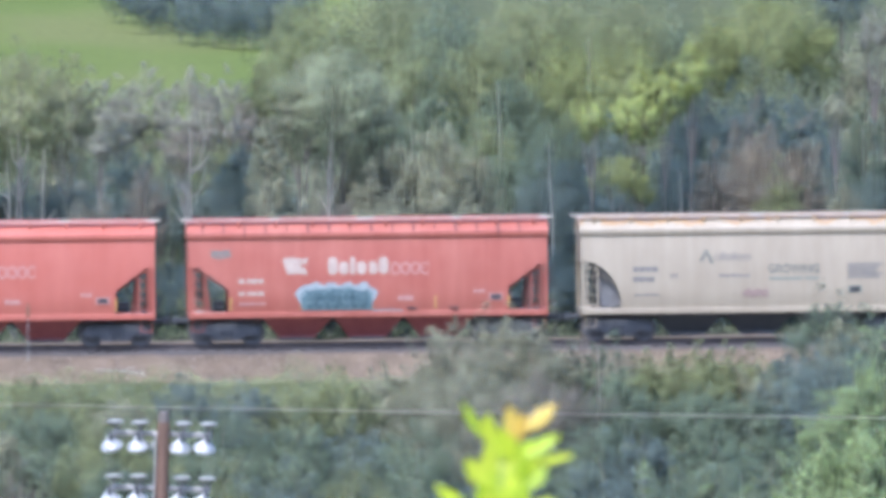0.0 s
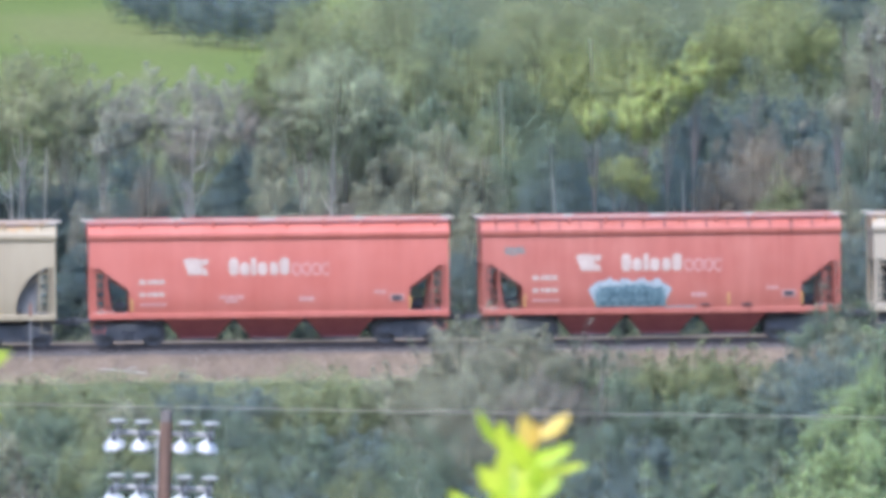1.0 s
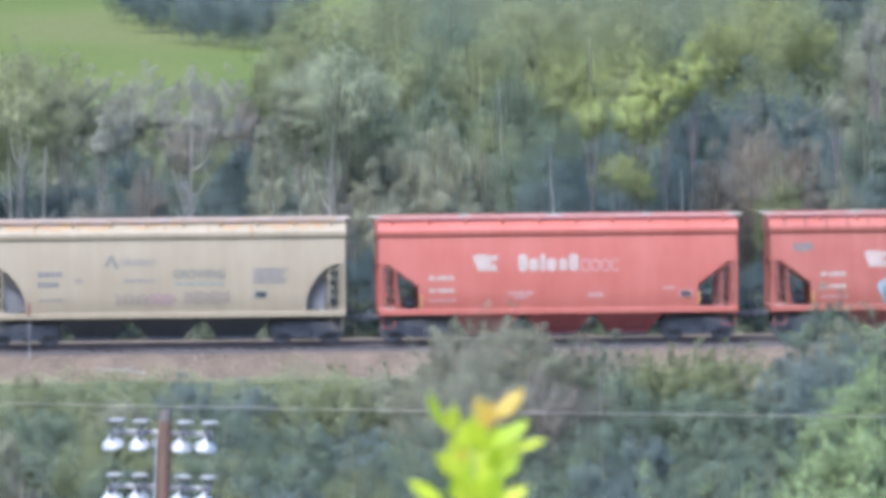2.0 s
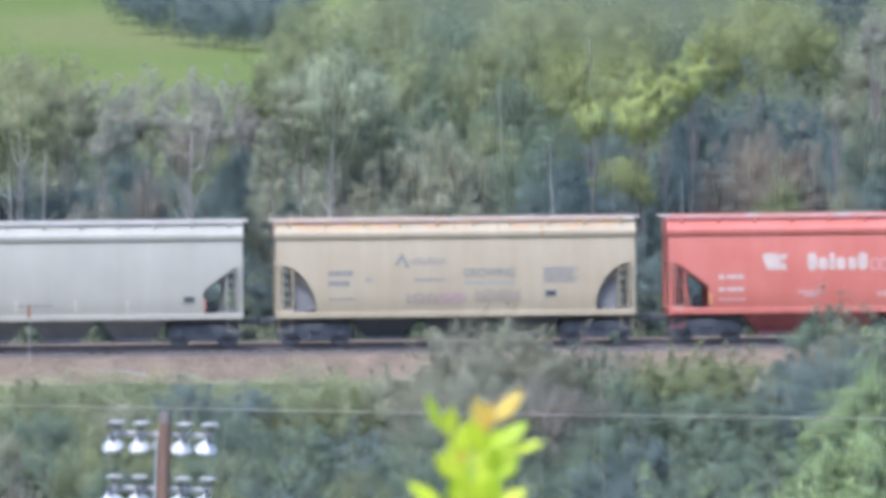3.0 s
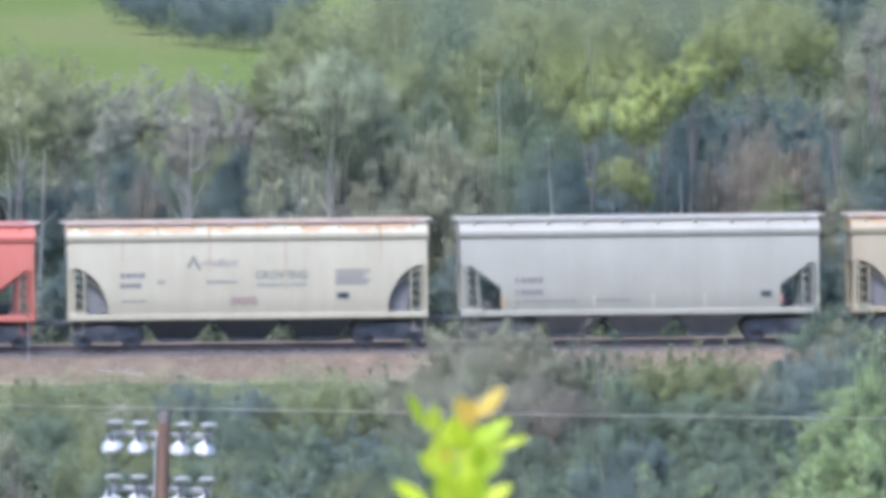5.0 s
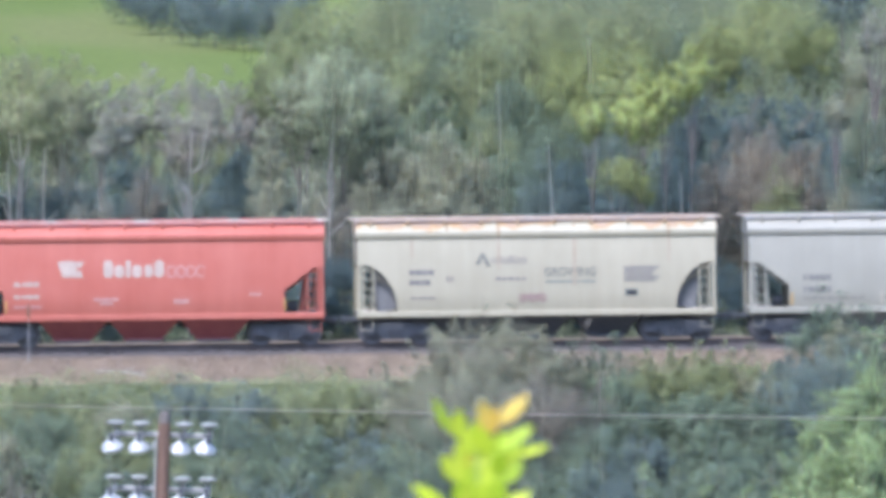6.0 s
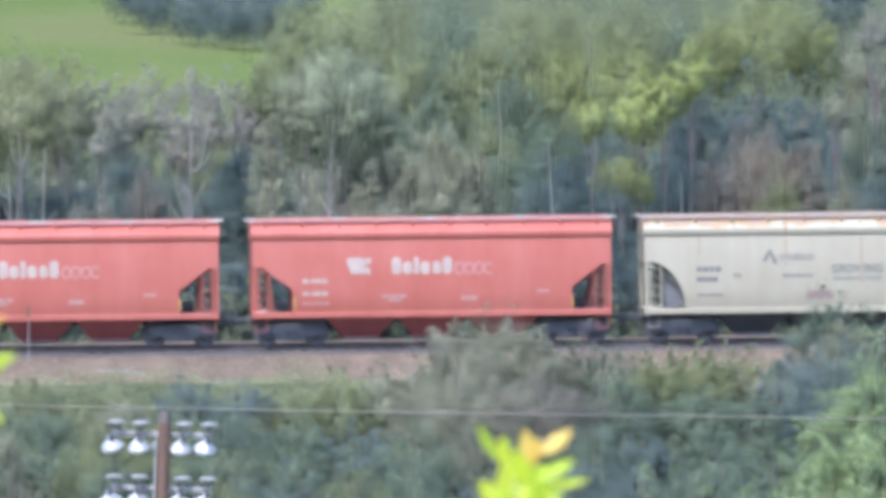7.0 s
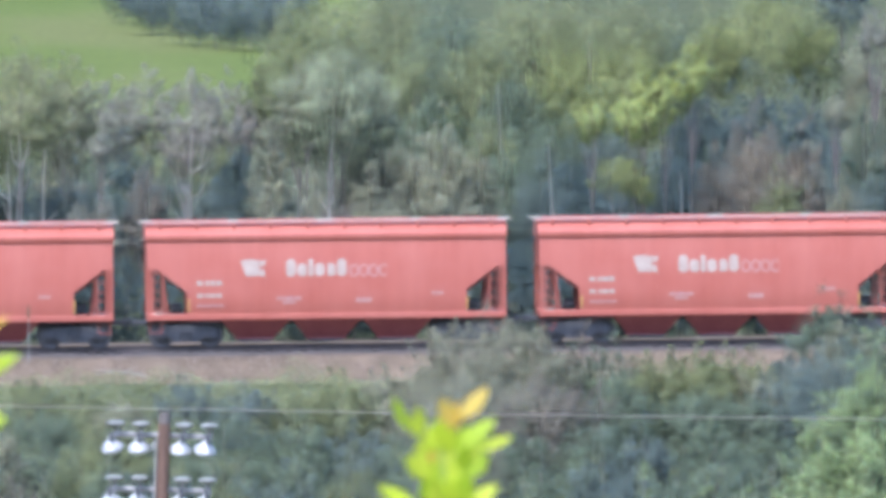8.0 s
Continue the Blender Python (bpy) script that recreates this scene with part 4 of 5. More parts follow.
    for j in rng.choice(n, min(n, 12), replace=False):
        tip = c[j]
        f = float(np.clip(tip[2] / h - 0.22, min(0.6, lo / h + 0.04), 0.75))
        i0 = min(4, int(f * 5))
        b = np.array(pts[i0]) + (np.array(pts[i0 + 1]) - np.array(pts[i0])) * (f * 5 - i0)
        mid = (b + tip) / 2 + np.array([0, 0, -0.08 * h * 0.3])
        sh.tube([tuple(b), tuple(mid), tuple(tip)], [r0 * 0.38, r0 * 0.24, r0 * 0.1], 5)
    part("trunk", sh, M_BARK if shrub else bark, ob, smooth=True)
    return ob


# plans: metres to the right, metres ahead, height of the top above the rails' datum, spread and, for trees, height of the crown's foot
def trees(kind, seed, rows):
    for i, (x, y, top, spread, foot) in enumerate(rows):
        plant("tree", kind, x, y, top, spread, seed + i, "trees behind the railway", foot=foot)


def far_trees(kind, seed, rows):
    for i, (x, y, top, spread, foot) in enumerate(rows):
        plant("tree", kind, x, y, top, spread, seed + i, "trees beyond the meadow", 1.25, foot=min(foot, ground_z(x, y) + 0.2))


def poplars(seed, rows):
    for i, (x, y, top, spread, foot) in enumerate(rows):
        plant("tree", "poplar", x, y, top, spread, seed + i, "poplars below the railway", foot=foot)


def shrubs(kind, seed, rows):
    for i, (x, y, top, spread) in enumerate(rows):
        plant("shrub", kind, x, y, top, spread, seed + i, "scrub below the railway", 0.85)


trees("green", 100, [
    (2.0, 436, 8.7, 3.2, 0.3), (0.4, 432, 7.9, 2.5, 0.3), (-5.5, 466, 13.1, 5.6, 4.1), (-2.1, 470, 13.3, 6.4, 4.0), (3.8, 462, 13.3, 5.8, 4.2), (8.3, 470, 12.6, 5.2, 4.7), (5.7, 480, 13.1, 5.8, 4.5), (-10.4, 440, 7.8, 3.0, 0.3),
    (-8.9, 442, 7.6, 2.8, 0.3), (-12.1, 442, 7.6, 2.5, 0.3), (-5.4, 432, 11.8, 2.5, 6.5), (-18.3, 440, 9.3, 3.0, 0.3), (13.1, 419, 6.5, 2.3, 0.3), (-1.2, 452, 10.8, 4.0, 4.4),
    (1.6, 455, 11.2, 4.0, 4.3), (-7.5, 470, 10.6, 2.2, 4.7)])
trees("birch", 120, [
    (-16.6, 425, 10.9, 4.0, 5.1), (-15.0, 430, 10.3, 2.7, 4.8)])
trees("willow", 140, [
    (-14.9, 462, 9.2, 2.7, 4.2), (-12.9, 470, 9.4, 2.9, 4.0), (-10.9, 466, 9.3, 2.7, 4.1), (-9.3, 471, 9.1, 2.8, 3.9), (-7.8, 474, 8.6, 2.4, 3.9), (-6.9, 468, 8.0, 1.7, 4.0),
    (-13.9, 468, 8.8, 2.2, 4.0), (-10.0, 462, 8.9, 2.2, 4.2), (-13.3, 420, 7.3, 0.9, 5.9), (-12.9, 414, 5.7, 1.3, 0.3), (-13.9, 414, 5.5, 1.4, 0.3), (-2.4, 428, 8.8, 0.8, 6.8),
    (-3.9, 426, 8.0, 0.8, 6.0), (17.6, 440, 11.8, 1.5, 10.2)])
trees("dark", 160, [
    (0.1, 428, 6.2, 2.7, 0.3), (-6.4, 428, 6.2, 2.7, 0.3), (-9.3, 428, 6.0, 2.7, 0.3), (-14.6, 428, 6.2, 2.9, 0.3),
    (-16.6, 428, 5.9, 2.9, 0.3), (-10.8, 428, 6.3, 2.5, 0.3), (15.8, 434, 7.4, 2.7, 0.3), (17.1, 426, 6.4, 2.4, 0.3),
    (3.9, 424, 6.0, 2.9, 0.3), (-18.0, 428, 5.9, 2.7, 0.3), (-15.7, 426, 5.8, 2.4, 0.3), (20.7, 560, 13.1, 3.2, 9.3), (12.3, 430, 6.8, 2.9, 0.3), (14.5, 428, 5.9, 2.9, 0.3), (6.8, 438, 7.8, 3.2, 0.3)])
# trees in the shade colour: the darkness under the light crowns and yellow boughs
trees("shade", 400, [
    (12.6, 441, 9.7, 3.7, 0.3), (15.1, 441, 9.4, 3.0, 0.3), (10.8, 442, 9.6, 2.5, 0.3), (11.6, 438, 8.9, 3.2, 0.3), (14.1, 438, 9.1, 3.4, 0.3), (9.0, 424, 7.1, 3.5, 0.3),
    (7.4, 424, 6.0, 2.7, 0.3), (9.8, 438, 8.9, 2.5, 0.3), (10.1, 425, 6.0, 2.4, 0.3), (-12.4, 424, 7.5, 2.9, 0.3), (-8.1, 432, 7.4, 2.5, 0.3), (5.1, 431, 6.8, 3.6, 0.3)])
trees("twig", 200, [
    (-9.8, 417, 7.6, 2.6, 5.5), (-11.5, 420, 6.9, 2.0, 0.3), (-8.1, 440, 8.1, 1.8, 5.4), (-4.2, 416, 5.3, 2.2, 0.3)])
trees("aspen", 240, [
    (-4.3, 424, 11.1, 4.4, 5.1), (-2.8, 427, 10.0, 2.7, 5.1)])
trees("dull", 260, [
    (-6.7, 420, 8.5, 2.0, 0.3), (-5.6, 424, 9.8, 2.0, 5.8), (-2.8, 420, 6.1, 2.6, 0.3), (-4.9, 419, 5.7, 2.4, 0.3), (-1.9, 432, 7.6, 2.7, 0.3), (17.5, 446, 11.9, 3.3, 0.3), (-3.7, 428, 6.2, 2.7, 0.3), (-2.1, 428, 6.8, 2.2, 0.3), (-1.0, 436, 6.9, 2.7, 0.3), (-5.1, 436, 6.7, 2.7, 0.3),
    (0.1, 424, 8.4, 2.7, 0.3), (-1.2, 426, 7.3, 2.4, 0.3), (1.5, 426, 7.1, 2.0, 0.3), (-1.8, 417, 5.3, 2.6, 0.3), (14.5, 424, 6.9, 2.4, 0.3), (1.0, 417, 5.3, 2.2, 0.3),
    (15.7, 420, 5.9, 2.2, 0.3), (15.6, 428, 8.6, 1.0, 7.2), (-3.4, 428, 8.2, 2.5, 0.3), (-15.4, 434, 8.3, 2.5, 0.3)])
trees("blue", 280, [
    (16.8, 430, 8.6, 2.6, 0.3),     (1.3, 434, 6.2, 2.7, 0.3), (2.6, 430, 7.2, 3.4, 0.3), (0.4, 464, 12.6, 5.1, 4.1), (2.7, 446, 10.2, 4.0, 0.3), (4.5, 438, 8.4, 3.7, 0.3), (10.1, 474, 11.8, 3.2, 4.6), (6.3, 440, 8.9, 3.2, 0.3), (-0.6, 444, 9.3, 3.7, 0.3), (17.8, 450, 9.4, 2.8, 0.3), (-3.1, 444, 8.8, 2.8, 0.3), (-13.8, 436, 6.9, 2.5, 0.3),
    (-7.2, 438, 7.1, 2.3, 0.3)])
trees("yellow", 300, [
    (9.6, 417, 10.6, 1.9, 8.5), (8.6, 417, 9.6, 2.1, 7.6), (7.5, 416, 8.7, 2.4, 6.8), (5.8, 417, 8.5, 1.4, 7.7), (7.8, 419, 9.8, 1.1, 8.9)])
trees("lime", 320, [
    (6.9, 416, 6.6, 2.4, 4.8), (7.7, 416, 5.8, 1.3, 4.4), (5.3, 448, 11.1, 3.7, 5.2), (7.5, 446, 10.9, 4.2, 5.3), (13.3, 446, 12.7, 5.9, 7.8), (11.2, 445, 11.6, 2.8, 7.6),
    (15.4, 446, 11.8, 2.6, 7.8), (5.9, 442, 8.8, 2.5, 5.4)])
trees("brown", 340, [
    (12.1, 424, 8.5, 3.3, 0.3), (14.1, 423, 7.9, 2.4, 0.3), (10.6, 420, 7.0, 2.2, 0.3), (12.9, 422, 7.4, 3.3, 0.3)])
far_trees("dark", 420, [
    (-24.6, 832, 12.2, 5.0, 7.6), (-21.8, 812, 11.9, 5.6, 7.4), (-19.0, 787, 12.2, 6.0, 7.0), (-16.2, 772, 12.4, 6.2, 6.6), (-13.6, 762, 12.3, 6.2, 6.2),
    (-11.2, 754, 11.9, 5.6, 6.0), (-17.6, 782, 10.2, 4.0, 6.4), (-14.8, 766, 9.6, 4.0, 6.0), (-12.2, 758, 9.4, 4.0, 5.8), (-22.6, 824, 10.4, 3.6, 7.6)])
shrubs("olive", 500, [
    (1.5, 388, 2.0, 4.6), (2.6, 388, 1.9, 3.2), (0.4, 387, 1.3, 2.6), (3.5, 387, 1.2, 3.0), (-0.4, 387, 0.4, 2.4), (1.1, 383, -0.0, 5.6)])
shrubs("twig", 520, [
    (3.5, 382, -0.2, 4.0), (5.2, 389, 1.2, 1.4)])
shrubs("blue", 540, [
    (13.6, 388, 2.5, 2.6), (14.4, 388, 2.3, 2.4), (15.3, 386, 1.9, 3.0), (4.7, 388, 0.5, 1.8), (6.1, 388, 0.8, 2.2), (6.5, 384, -0.5, 2.8), (9.0, 384, -0.7, 3.2),
    (11.0, 384, -1.1, 3.0)])
shrubs("dull", 560, [
    (14.5, 387, 1.7, 2.6), (-11.5, 386, -1.5, 2.4), (-2.1, 389, -0.3, 2.2), (11.4, 388, -0.4, 2.2)])
shrubs("dark", 580, [
    (12.4, 386, 0.6, 2.4), (13.9, 381, 0.9, 4.0), (-9.2, 387, -0.6, 2.6), (-7.2, 387, -0.8, 2.8)])
poplars(600, [
    (13.5, 334, 3.0, 2.3, -3.0), (12.7, 333, 2.1, 2.1, -3.9), (11.7, 332, 1.2, 1.9, -4.8), (11.0, 331, 0.3, 1.8, -5.7), (10.5, 330, -0.7, 1.6, -6.7), (11.9, 328, 0.4, 2.4, -5.6),
    (13.1, 328, 1.4, 2.6, -4.6), (11.2, 326, -0.8, 2.4, -6.8), (12.7, 325, -0.7, 2.7, -6.7), (6.1, 326, -0.9, 1.4, -6.9), (7.9, 326, -1.4, 1.5, -7.4), (9.1, 326, -1.5, 1.5, -7.5)])
shrubs("green", 620, [
    (-14.9, 388, -0.8, 3.0), (-13.0, 387, -1.2, 2.6), (-5.1, 387, -1.0, 2.6), (-3.6, 387, -0.5, 2.4), (7.4, 388, 0.2, 2.4), (8.3, 389, 0.3, 2.6),
    (9.2, 390, 0.4, 2.2), (10.1, 389, 0.4, 2.6), (11.2, 390, 0.4, 2.2), (9.6, 388, 0.1, 2.4)])

# three more belts of scrub down the valley side: grey on the one hand, green, then blue-green
r = random.Random(4)
for belt, (y, top, step) in enumerate(((370, -1.0, 2.05), (350, -1.35, 2.1), (330, -1.45, 2.25))):
    x = -15.4
    while x < (12.0 if belt == 0 else 10.6):
        far = x + r.uniform(-0.4, 0.4)
        kind = r.choice(("dull", "twig", "blue")) if far < -12.5 else r.choice(("green", "dark", "blue", "dark", "green")) if far < -4 else r.choice(("dark", "green", "blue")) if far < -1 else r.choice(("blue", "blue", "dark"))
        if belt == 0 and -2 < far < 3:
            kind = r.choice(("olive", "blue", "dark"))
        shrubs(kind, 600 + belt * 30 + int(x + 16), [(far, y + r.uniform(-3, 3), top + r.uniform(-0.7, 0.4), r.uniform(2.2, 3.3))])
        x += step

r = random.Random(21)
for i in range(26):       # dense understorey along the foot of the slope, its leaf colour darkened as shade
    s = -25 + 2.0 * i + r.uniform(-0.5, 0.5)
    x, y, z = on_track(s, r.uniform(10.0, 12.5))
    plant("shrub", ("shade", "dark", "shade", "shade")[i % 4], x, y, z + r.uniform(2.6, 4.3), r.uniform(2.2, 3.2), 700 + i, "understorey behind the railway")


def undergrowth():
    """Low weeds and brambles that hide the soil on both sides of the track."""
    rng = np.random.default_rng(9)
    for v0, v1, n, tall, kind, label in ((-75, -5.0, 60000, 0.9, "shade", "low shade-dark green weeds and brambles below the track"), (7.5, 14, 12000, 0.55, "dull", "low dull green weeds behind the track"), (-8.0, -2.6, 30000, 0.7, "green", "low green weeds along the foot of the ballast")):
        s, v = rng.uniform(-26, 26, n), v0 + (v1 - v0) * rng.uniform(0, 1, n) ** (0.7 if v0 < -50 else 1)
        foot = v0 == -8.0
        if foot:      # an uneven upper edge on the ballast
            edge = [-4.0 + 1.2 * noise.noise((a * 0.28, 3.0, 1.0)) + 0.9 * noise.noise((a * 0.9, 5.0, 1.0)) for a in s]
            keep = v < edge
            s, v, n = s[keep], v[keep], int(keep.sum())
        p = np.array([on_track(a, b) for a, b in zip(s, v)])
        lump = np.array([max(0.12, 0.5 + noise.noise((x * 0.5, y * 0.5, 1.0))) for x, y in p[:, :2]])
        p[:, 2] = [ground_z(x, y) for x, y in p[:, :2]]
        if foot:
            bed = np.interp(v, [c[0] for c in BED], [c[1] for c in BED]) + s * math.tan(radians(GRADE))
            p[:, 2] = np.where(v > -4.9, np.maximum(p[:, 2], bed), p[:, 2])
        p[:, 2] += lump * tall * rng.uniform(0.05, 1, n)
        d = unit(rng.normal(size=(n, 3)))
        q = pointed(rng, p, unit(d * 0.5 + np.array([0, -0.4, 0.6])), 0.15)
        tagged(new("undergrowth", leaves_mesh("undergrowth", q, LEAF[kind], d * 0.3 + np.array([0, -0.4, 0.6]))), label, "undergrowth", kind="stuff")


undergrowth()


# ---- floodlights on a timber pole ----
def floodlight_pole():
    x, y, top = -6.95, 270.0, 3.36
    z0 = ground_z(x, y)
    h = top - z0
    ob = thing("floodlight_pole", pose(x, y, z0), "tall brown timber pole with two rows of bright floodlights", "floodlight")
    part("pole", Shape().tube([(-0.75, 0, -0.3), (-0.40, 0, h * 0.5), (-0.075, 0, h - 2.1), (-0.005, 0, h - 0.2)], [0.24, 0.20, 0.165, 0.152], 14), M_POLE, ob, smooth=True)
    part("pole_top", Shape().tube([(-0.005, 0, h - 0.2), (0, 0, h + 0.05), (0, 0, h + 0.09)], [0.1525, 0.145, 0.10], 14), M_BARK, ob, "grey weathered end grain", smooth=True)
    part("conduit", Shape().tube([(-0.40, -0.14, h - 6), (-0.20, -0.16, h - 0.5)], [0.024, 0.024], 6), M_ARM, ob)
    part("junction_box", Shape().box(-0.32, -0.19, -0.16, -0.05, h - 0.86, h - 0.66, 0.01), M_CAPS, ob)
    rng = random.Random(12)
    for row in range(2):
        zr = h - 0.51 - 1.36 * row
        dx = -0.04 * row
        fall = lambda u: -0.032 * u
        part("crossarm", Shape().tube([(-1.28 + dx, 0.2, zr + fall(-1.28)), (1.16 + dx, 0.2, zr + fall(1.16))], [0.075, 0.075], 8), M_ARM, ob, "grey timber crossarm")
        for cx, bx, tilt in ((-1.22, -1.37, -12), (-0.59, -0.67, -5), (0.49, 0.42, 5), (1.12, 1.05, 9)):
            cx, bx = cx + dx, bx + dx
            zc = zr + fall(cx) + rng.uniform(-0.008, 0.008)
            lamp = part("floodlight", Shape().tube([(cx, 0.10, zc + 0.22), (cx, 0.08, zc), (bx + 0.02, 0.0, zc - 0.06)], [0.035, 0.05, 0.05], 8).box(cx - 0.07, cx + 0.07, 0.05, 0.16, zc - 0.1, zc + 0.1, 0.02), M_ARM, ob, "grey mounting bracket")
            part("ballast_housing", Shape().turned([(0.035, 0.10), (0.075, 0.15), (0.11, 0.185), (0.13, 0.215), (0.205, 0.235), (0.225, 0.255), (0.225, 0.30), (0.205, 0.325), (0.12, 0.345), (0.01, 0.35)], 20, at=(cx, 0.08, zc)), M_CAPS, lamp, smooth=True)
            m = pose(bx, -0.02, zc - 0.05 - 0.02 * rng.random(), 20 + rng.uniform(-3, 5), 0, 0) @ pose(0, 0, 0, 0, tilt, 0)
            part("reflector", Shape().turned([(0.045, 0.03), (0.055, -0.03), (0.085, -0.08), (0.15, -0.13), (0.225, -0.20), (0.285, -0.28), (0.292, -0.318), (0.270, -0.318), (0.20, -0.19), (0.1, -0.10), (0.03, -0.03)], 24), M_ALU, lamp, "bright spun aluminium bell", smooth=True, at=m)
            part("lens", Shape().turned([(0.270, -0.314), (0.270, -0.337), (0.21, -0.385), (0.12, -0.41), (0.02, -0.415)], 20), M_LENS, lamp, smooth=True, at=m)
            part("socket", Shape().tube([(bx + 0.03, -0.05, zc + 0.01), (bx + 0.04, -0.20, zc - 0.13)], [0.062, 0.045], 8), M_PLATE, lamp, "dark lamp socket")


floodlight_pole()


# ---- overhead cable on its poles ----
def cable():
    ob = thing("overhead_cable", pose(0, 262, 0), "thin grey overhead cable on timber poles", "cable")
    z = lambda x: 3.785 - 0.0154 * x + 0.00024 * x * x
    pts = [(x, 0, z(x)) for x in np.linspace(-62, 62, 63)]
    part("cable", Shape().tube(pts, [0.0092] * len(pts), 6), M_WIRE, ob, smooth=True)
    for x in (-62.0, 62.0):
        g = ground_z(x, 262)
        part("pole", Shape().tube([(x, 0.12, g - 0.5), (x, 0.12, z(x) + 0.6)], [0.19, 0.13], 10), M_POLE, ob, smooth=True)


cable()


# ---- small things by the track ----
def trackside():
    s, v = -15.36, -2.7
    x, y, z = on_track(s, v)
    post = thing("marker_post", pose(x, y, z - 0.45), "thin rusty marker post beside the track", "post")
    part("shaft", Shape().tube([(0, 0, 0), (0.01, 0, 2.1)], [0.016, 0.014], 6), M_ARM, post, "thin grey shaft")
    part("plate", Shape().box(-0.06, 0.06, -0.05, -0.03, 1.65, 2.02, 0.004).box(-0.035, 0.035, -0.028, 0.03, 1.6, 2.14), M_RUST, post, "rust-brown plate")
    turn = pose(*on_track(0), 0, -GRADE, PSI)
    pts = [(-12.95, -3.24, -0.77), (-12.4, -3.27, -0.79), (-11.8, -3.33, -0.83), (-11.35, -3.43, -0.89), (-11.1, -3.56, -0.96)]
    log = tagged(new("dead_branch", Shape().tube(pts, [0.018, 0.03, 0.038, 0.036, 0.022], 7).tube([(-11.9, -3.31, -0.81), (-11.7, -3.39, -0.70), (-11.45, -3.5, -0.68)], [0.02, 0.015, 0.006], 5).mesh("dead_branch", M_DRY, True)), "bleached dead branch lying on the ballast slope", "branch")
    log.matrix_basis = turn
    x, y = 5.55, 382.0
    g = ground_z(x, y)
    snag = thing("bare_sapling", pose(x, y, g - 0.1), "thin pale leafless sapling in the scrub", "sapling")
    part("trunk", Shape().tube([(0, 0, 0), (0.03, 0, 2.0), (-0.02, 0, 4.5)], [0.035, 0.028, 0.012], 6).tube([(0.03, 0, 3.0), (0.3, 0, 3.9)], [0.02, 0.006], 5), M_BARK, snag, smooth=True)


trackside()


def bare_tree(x, y, top, r, forks, seed, lean=0.0):
    """A thin pale trunk that forks, with few twigs."""
    g = ground_z(x, y) - 0.1
    h = top - g
    rng = random.Random(seed)
    ob = thing("bare_tree", pose(x, y, g), "thin pale bare-stemmed tree against dark foliage", "tree", "pale bare trunks behind the railway")
    pts = [(lean * t * t + rng.uniform(-0.05, 0.05), rng.uniform(-0.05, 0.05), h * t) for t in (0, 0.2, 0.4, 0.6, 0.8, 1.0)]
    sh = Shape().tube(pts, [r * (1.2 - 0.16 * i) for i in range(6)], 7)
    for k in range(forks):
        t = rng.uniform(0.5, 0.85)
        side = 1 if k % 2 else -1
        b = (lean * t * t, 0, h * t)
        w = rng.uniform(0.35, 0.8)
        sh.tube([b, (b[0] + side * w * 0.55, 0.1, b[2] + rng.uniform(0.15, 0.5)), (b[0] + side * w, 0.1, b[2] + rng.uniform(0.7, 1.5))], [r * 0.5, r * 0.38, r * 0.18], 5)
    part("trunk", sh, M_BARK_PALE, ob, smooth=True)


for i, (x, y, top, r, forks, lean) in enumerate((
        (-16.33, 415, 7.4, 0.052, 4, 0.1),
        (-16.50, 415, 6.3, 0.05, 1, -0.25),
        (-15.52, 416, 6.8, 0.055, 2, 0.25),
        (-9.61, 414, 7.5, 0.045, 6, 0.0),
        (-4.30, 415, 7.1, 0.058, 2, 0.0),
        (2.40, 432, 9.0, 0.030, 1, -0.12),
        (4.33, 416, 7.0, 0.036, 0, -0.2),
        (6.27, 446, 10.6, 0.034, 1, -0.2),
        (9.08, 414, 6.0, 0.04, 3, 0.08),
)):
    bare_tree(x, y, top, r, forks, 40 + i, lean)


# ---- saplings close to the camera, whose shoots sway ----
def leaf_shape(length, width, fold, curl):
    """A pointed leaf from its base along +z, folded at its rib."""
    sh, rows = Shape(), []
    for i in range(8):
        t = i / 7
        w = width * 0.5 * (math.sin(math.pi * min(1, t * 0.97 + 0.02)) ** 0.75) * (1.1 - 0.35 * t)
        y = curl * length * t * t
        rows.append([(-w, y - fold * w, length * t), (0, y, length * t), (w, y - fold * w, length * t)])
    return sh.loft(rows, caps=False, closed=False)


LOOSE_LEAVES = []      # those that fold towards the tip when the shoot leans over


def shoot(sapling, base, leaves, stem_top):
    branch = part("shoot", Shape().tube([(0, 0, -0.35), (0.01, 0, 0.0), (0.006, 0, 0.25), (0, 0, stem_top)], [0.007, 0.006, 0.0045, 0.002], 7), M_STEM, sapling, smooth=True)
    branch.matrix_basis = pose(*base)
    r = random.Random(12)
    for bx, bz, tx, tz, w, colour in leaves:
        dx, dz = tx - bx, tz - bz
        dy = r.uniform(-0.012, 0.012)
        along_leaf = Vector((dx, dy, dz)).normalized()
        face = Vector((0, -1, 0.45))
        face = (face - along_leaf * face.dot(along_leaf)).normalized()
        turn = Matrix((face.cross(along_leaf), face, along_leaf)).transposed().to_4x4()
        m = Matrix.Translation((bx, dy * 0.2, bz)) @ turn @ pose(0, 0, 0, 0, 0, r.uniform(-25, 25))
        leaf = part("leaf", leaf_shape(math.sqrt(dx * dx + dz * dz + dy * dy) * 1.0, w * 1.02, r.uniform(0.05, 0.3), r.uniform(-0.12, 0.12)), colour, branch, smooth=True)
        leaf.matrix_basis = m
        if tx < -0.03 and tz > 0.40 and len(leaves) > 10:
            LOOSE_LEAVES.append((leaf, m))
    return branch


